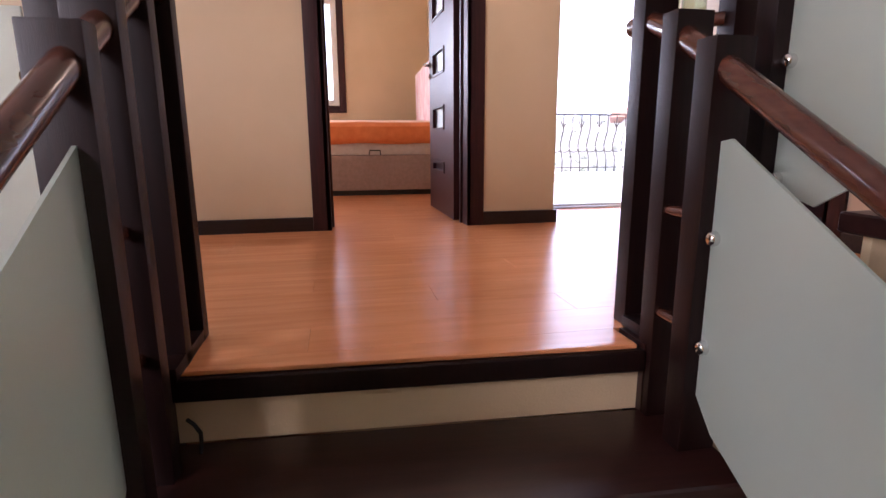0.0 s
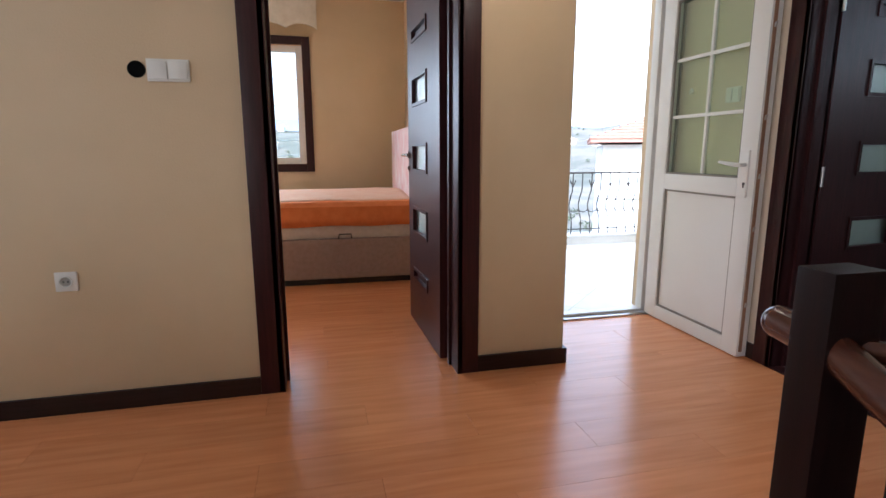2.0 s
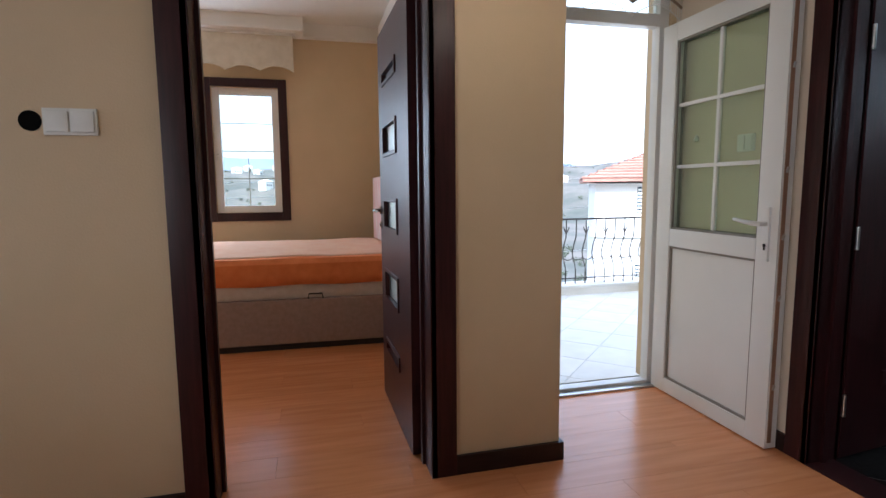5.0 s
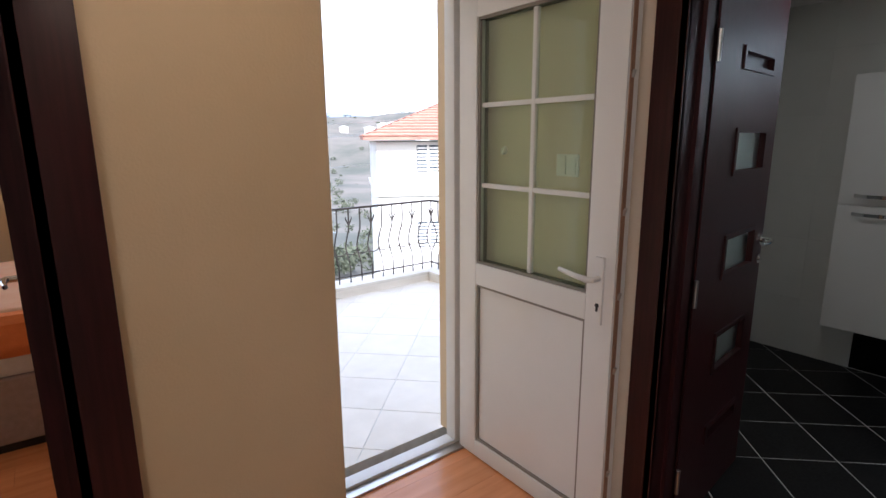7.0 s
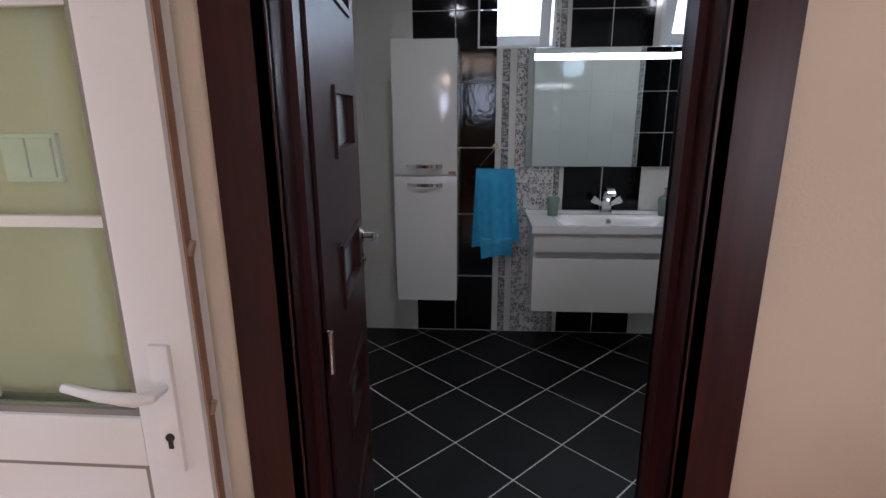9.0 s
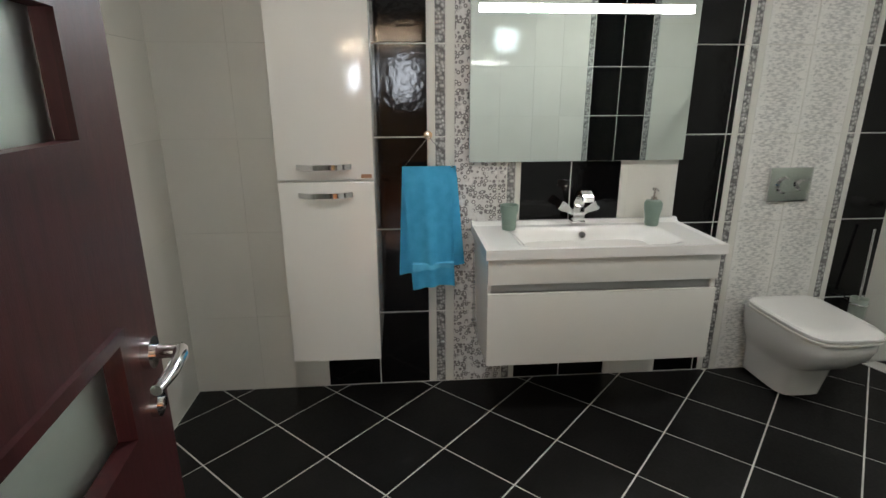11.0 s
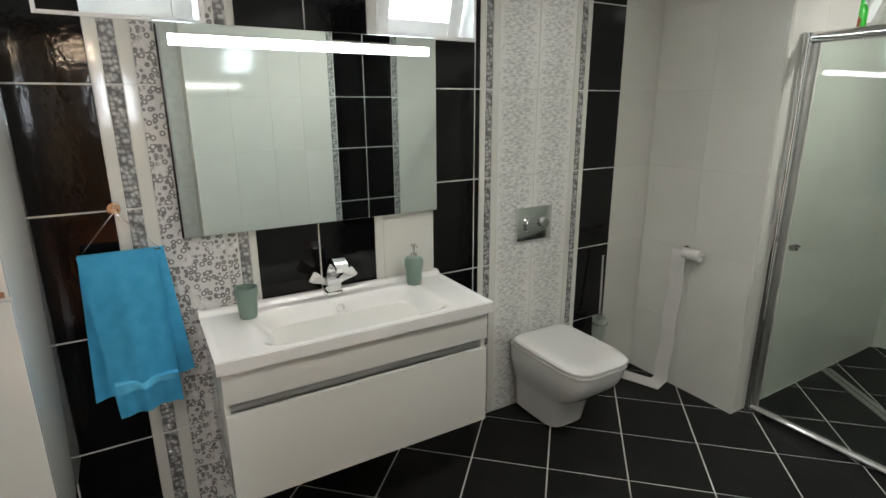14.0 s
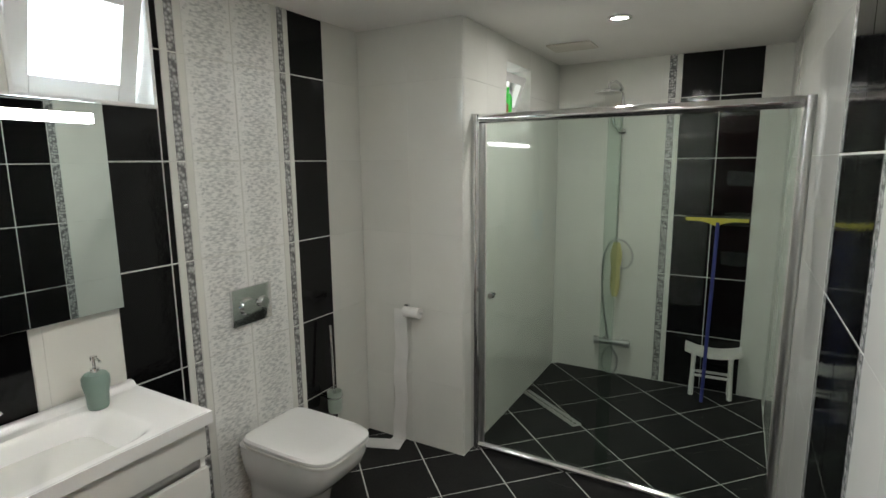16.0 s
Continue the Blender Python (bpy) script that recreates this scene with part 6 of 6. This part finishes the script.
# scattered far houses
rnd = random.Random(5)
proto = empty("far_house", "small white house far off on the hillside", "house", (0, 0, 0), group="far hillside houses")
slab("wall", (-4.5, 4.5, -3.5, 3.5, -3, 4.5), WHITEW, proto)
bm = bmesh.new()
hip_roof(bm, -4.5, 4.5, -3.5, 3.5, 4.5, 1.8, 0.6)
part("roof", bm, WHITEW, proto, "pale roof")
for wx in (-3, -0.6, 1.8):
    slab("window", (wx, wx + 1.2, -3.56, -3.49, 1.0, 2.4), DKGL, proto)
first = True
for k in range(46):
    az, r = radians(rnd.uniform(-14, 48)), rnd.choice((rnd.uniform(400, 520), rnd.uniform(450, 660), rnd.uniform(500, 660)))
    x, y = 1 + r * math.sin(az), 2 + r * math.cos(az)
    m = pose(x, y, terrain(x, y) + 0.5, 0, 0, rnd.uniform(0, 90))
    if first:
        proto.matrix_world = m
        first = False
    else:
        copy_thing(proto, m)

# nearer low sheds and roofs below the balcony
SHEET = surf("blue_grey_sheet", (0.34, 0.42, 0.48), (0.28, 0.35, 0.40), 1.5, 0.5, bump=0.1)
for k, (x, y, w, d, h, mt) in enumerate(((9.0, 30, 5, 4, 2.6, SHEET), (5.5, 27, 4, 3.5, 2.4, WHITEW), (12.5, 36, 6, 5, 3.0, SHEET), (3.0, 38, 6, 5, 2.8, WHITEW), (8.0, 46, 7, 6, 3.0, ROOFT))):
    z = terrain(x, y) - 0.3
    sh = empty("shed", "low outbuilding with a shallow sheet roof below the balcony", "shed", (x, y, z), 12 * k)
    slab("wall", (-w / 2, w / 2, -d / 2, d / 2, 0, h), WHITEW, sh)
    bm = bmesh.new()
    loft(bm, [[(-w / 2 - 0.3, yy, h + 0.02 + o), (0, yy, h + 0.6 + o), (w / 2 + 0.3, yy, h + 0.02 + o), (w / 2 + 0.3, yy, h + 0.10 + o), (0, yy, h + 0.68 + o), (-w / 2 - 0.3, yy, h + 0.10 + o)] for yy, o in ((-d / 2 - 0.3, 0), (d / 2 + 0.3, 0))])
    part("roof", bm, mt, sh)
    slab("door", (-0.5, 0.4, -d / 2 - 0.04, -d / 2, 0.3, 2.1), surf("red_door", (0.4, 0.07, 0.05), rough=0.5) if k == 1 else DKGL, sh)

# scrub and trees as clumps of small leaves
LEAF = surf("scrub_leaf", (0.11, 0.125, 0.085), (0.075, 0.09, 0.06), 0.8, 0.8, bump=0)
verts, faces = [], []
for k in range(760):
    az = radians(rnd.uniform(-18, 50))
    r = rnd.choice((rnd.uniform(26, 60), rnd.uniform(60, 200), rnd.uniform(150, 640), rnd.uniform(200, 640)))
    x, y = 1 + r * math.sin(az), 2 + r * math.cos(az)
    if 11 < x < 23 and 19 < y < 33:
        continue
    s = rnd.uniform(0.45, 1.1) * (1 + min(r, 200) * 0.004)
    z = terrain(x, y)
    for q in range(90):
        v = Vector((rnd.gauss(0, 1), rnd.gauss(0, 1), rnd.gauss(0, 0.7)))
        v = v.normalized() * rnd.uniform(0.45, 1.0) * s
        c = Vector((x, y, z + 0.7 * s)) + Vector((v.x * 1.3, v.y * 1.3, v.z))
        a, b = Vector((rnd.gauss(0, 1), rnd.gauss(0, 1), rnd.gauss(0, 1))) * 0.12 * s, Vector((rnd.gauss(0, 1), rnd.gauss(0, 1), rnd.gauss(0, 1))) * 0.12 * s
        i0 = len(verts)
        verts += [c - a, c + b, c + a, c - b]
        faces.append((i0, i0 + 1, i0 + 2, i0 + 3))
me = bpy.data.meshes.new("scrub")
me.from_pydata([tuple(v) for v in verts], [], faces)
me.materials.append(LEAF)
tagged(new("scrub", me), "dark green scrub and low trees over the hillside", "vegetation", kind="stuff")

ca = empty("power_lines", "thin pale power lines crossing the view", "cable")
for x0, z0, x1, z1, y in ((-20, 1.3, 30, 3.6, 26), (-20, 0.6, 30, 3.0, 26.5), (-20, -0.5, 30, 1.1, 28), (-20, -3.4, 30, -1.6, 30), (-20, 10.5, 34, 10.2, 25), (-20, 9.5, 34, 9.3, 25)):
    bm = bmesh.new()
    tube(bm, [(x0 + (x1 - x0) * t / 12, y, z0 + (z1 - z0) * t / 12 - 0.6 * (1 - (t / 6 - 1) ** 2)) for t in range(13)], 0.012, 5)
    part("cable", bm, STEEL, ca)


# ---- floor pieces ----
fl = bpy.data.objects["floor"]
PW, PL = 0.19, 1.28
PLANKS = {}


def plank(w, l):
    key = (round(w, 3), round(l, 3))
    if key not in PLANKS:
        bm = bmesh.new()
        prism(bm, [(0, 0), (l, 0), (l, w), (0, w)], -0.012, 0.0, 0.0006)
        me = bpy.data.meshes.new("plank")
        bmesh.ops.recalc_face_normals(bm, faces=list(bm.faces))
        bm.to_mesh(me)
        bm.free()
        me.materials.append(LAM)
        PLANKS[key] = me
    return PLANKS[key]


def lay_planks(x0, x1, y0, y1, shift=0.0):
    y = y0
    k = 0
    while y < y1 - 0.01:
        w = min(PW, y1 - y)
        x = x0 - ((k * 0.43 + shift) % PL)
        while x < x1 - 0.005:
            a, b = max(x, x0), min(x + PL, x1)
            if b - a > 0.02:
                o = new("plank", plank(w - 0.0007, b - a - 0.0007))
                o.parent = fl
                o.matrix_world = pose(a, y, 0)
            x += PL
        y += PW
        k += 1


lay_planks(-2.75, 2.36, 1.225, 3.17)
bm = bmesh.new()
prism(bm, [(NX0 - 0.02, 1.168), (NX1, 1.128), (NX1, 1.2243), (NX0 - 0.02, 1.2243)], -0.012, 0.0, 0.0006)
part("plank", bm, LAM, fl)
lay_planks(1.31, 2.36, 3.17, 3.81, 0.3)
lay_planks(-0.145, 0.712, 3.17, 3.33, 0.5)
lay_planks(-2.3, 1.15, 3.33, 7.18, 0.2)
boxes("floor_edge", [(NX1 + 0.02, 2.36, 1.09, 1.225, -0.24, 0.0), (-2.75, NX0 - 0.02, 1.09, 1.225, -0.24, 0.0)], TREAD, "dark wooden edge of the landing", "trim")


def diagonal(parent, region, side, origin, z, thick, mat, gap=0.007, turn=0.0):
    """Square tiles laid at 45 degrees, cut to the region's rectangle."""
    d = side * math.sqrt(2)
    x0, x1, y0, y1 = region
    h = (side - gap) / math.sqrt(2)
    for i in range(-40, 41):
        for j in range(-40, 41):
            if (i + j) % 2:
                continue
            ux, uy = d / 2 * i, d / 2 * (j + 1)
            cs, sn = math.cos(turn), math.sin(turn)
            cx, cy = origin[0] + ux * cs - uy * sn, origin[1] + ux * sn + uy * cs
            if cx < x0 - d or cx > x1 + d or cy < y0 - d or cy > y1 + d:
                continue
            poly = clip_poly([(cx - h * cs, cy - h * sn), (cx + h * sn, cy - h * cs), (cx + h * cs, cy + h * sn), (cx - h * sn, cy + h * cs)], x0, x1, y0, y1)
            if len(poly) < 3:
                continue
            area = abs(sum(poly[k - 1][0] * poly[k][1] - poly[k][0] * poly[k - 1][1] for k in range(len(poly)))) / 2
            if area < 4e-4:
                continue
            bm = bmesh.new()
            prism(bm, [(px - cx, py - cy) for px, py in poly], -thick, 0.0, 0.0012)
            ob = part("tile", bm, mat, parent)
            ob.matrix_world = pose(cx, cy, z)


flb = bpy.data.objects["floor_bath"]
diagonal(flb, (2.50, BX1 - 0.006, BY0 + 0.006, BY1 - 0.006), 0.3555, (4.658, 2.113), 0.0, 0.0022, FLOORT, 0.007, 0.026)
diagonal(flb, (2.755, 4.274, -1.944, BY0 + 0.006), 0.3555, (4.658, 2.113), 0.0, 0.0022, FLOORT, 0.007, 0.026)
flk = bpy.data.objects["floor_balcony"]
diagonal(flk, (1.31, 4.10, 4.06, 6.60), 0.40, (3.3, 5.0), -0.02, 0.0035, CREAMT, 0.0045)
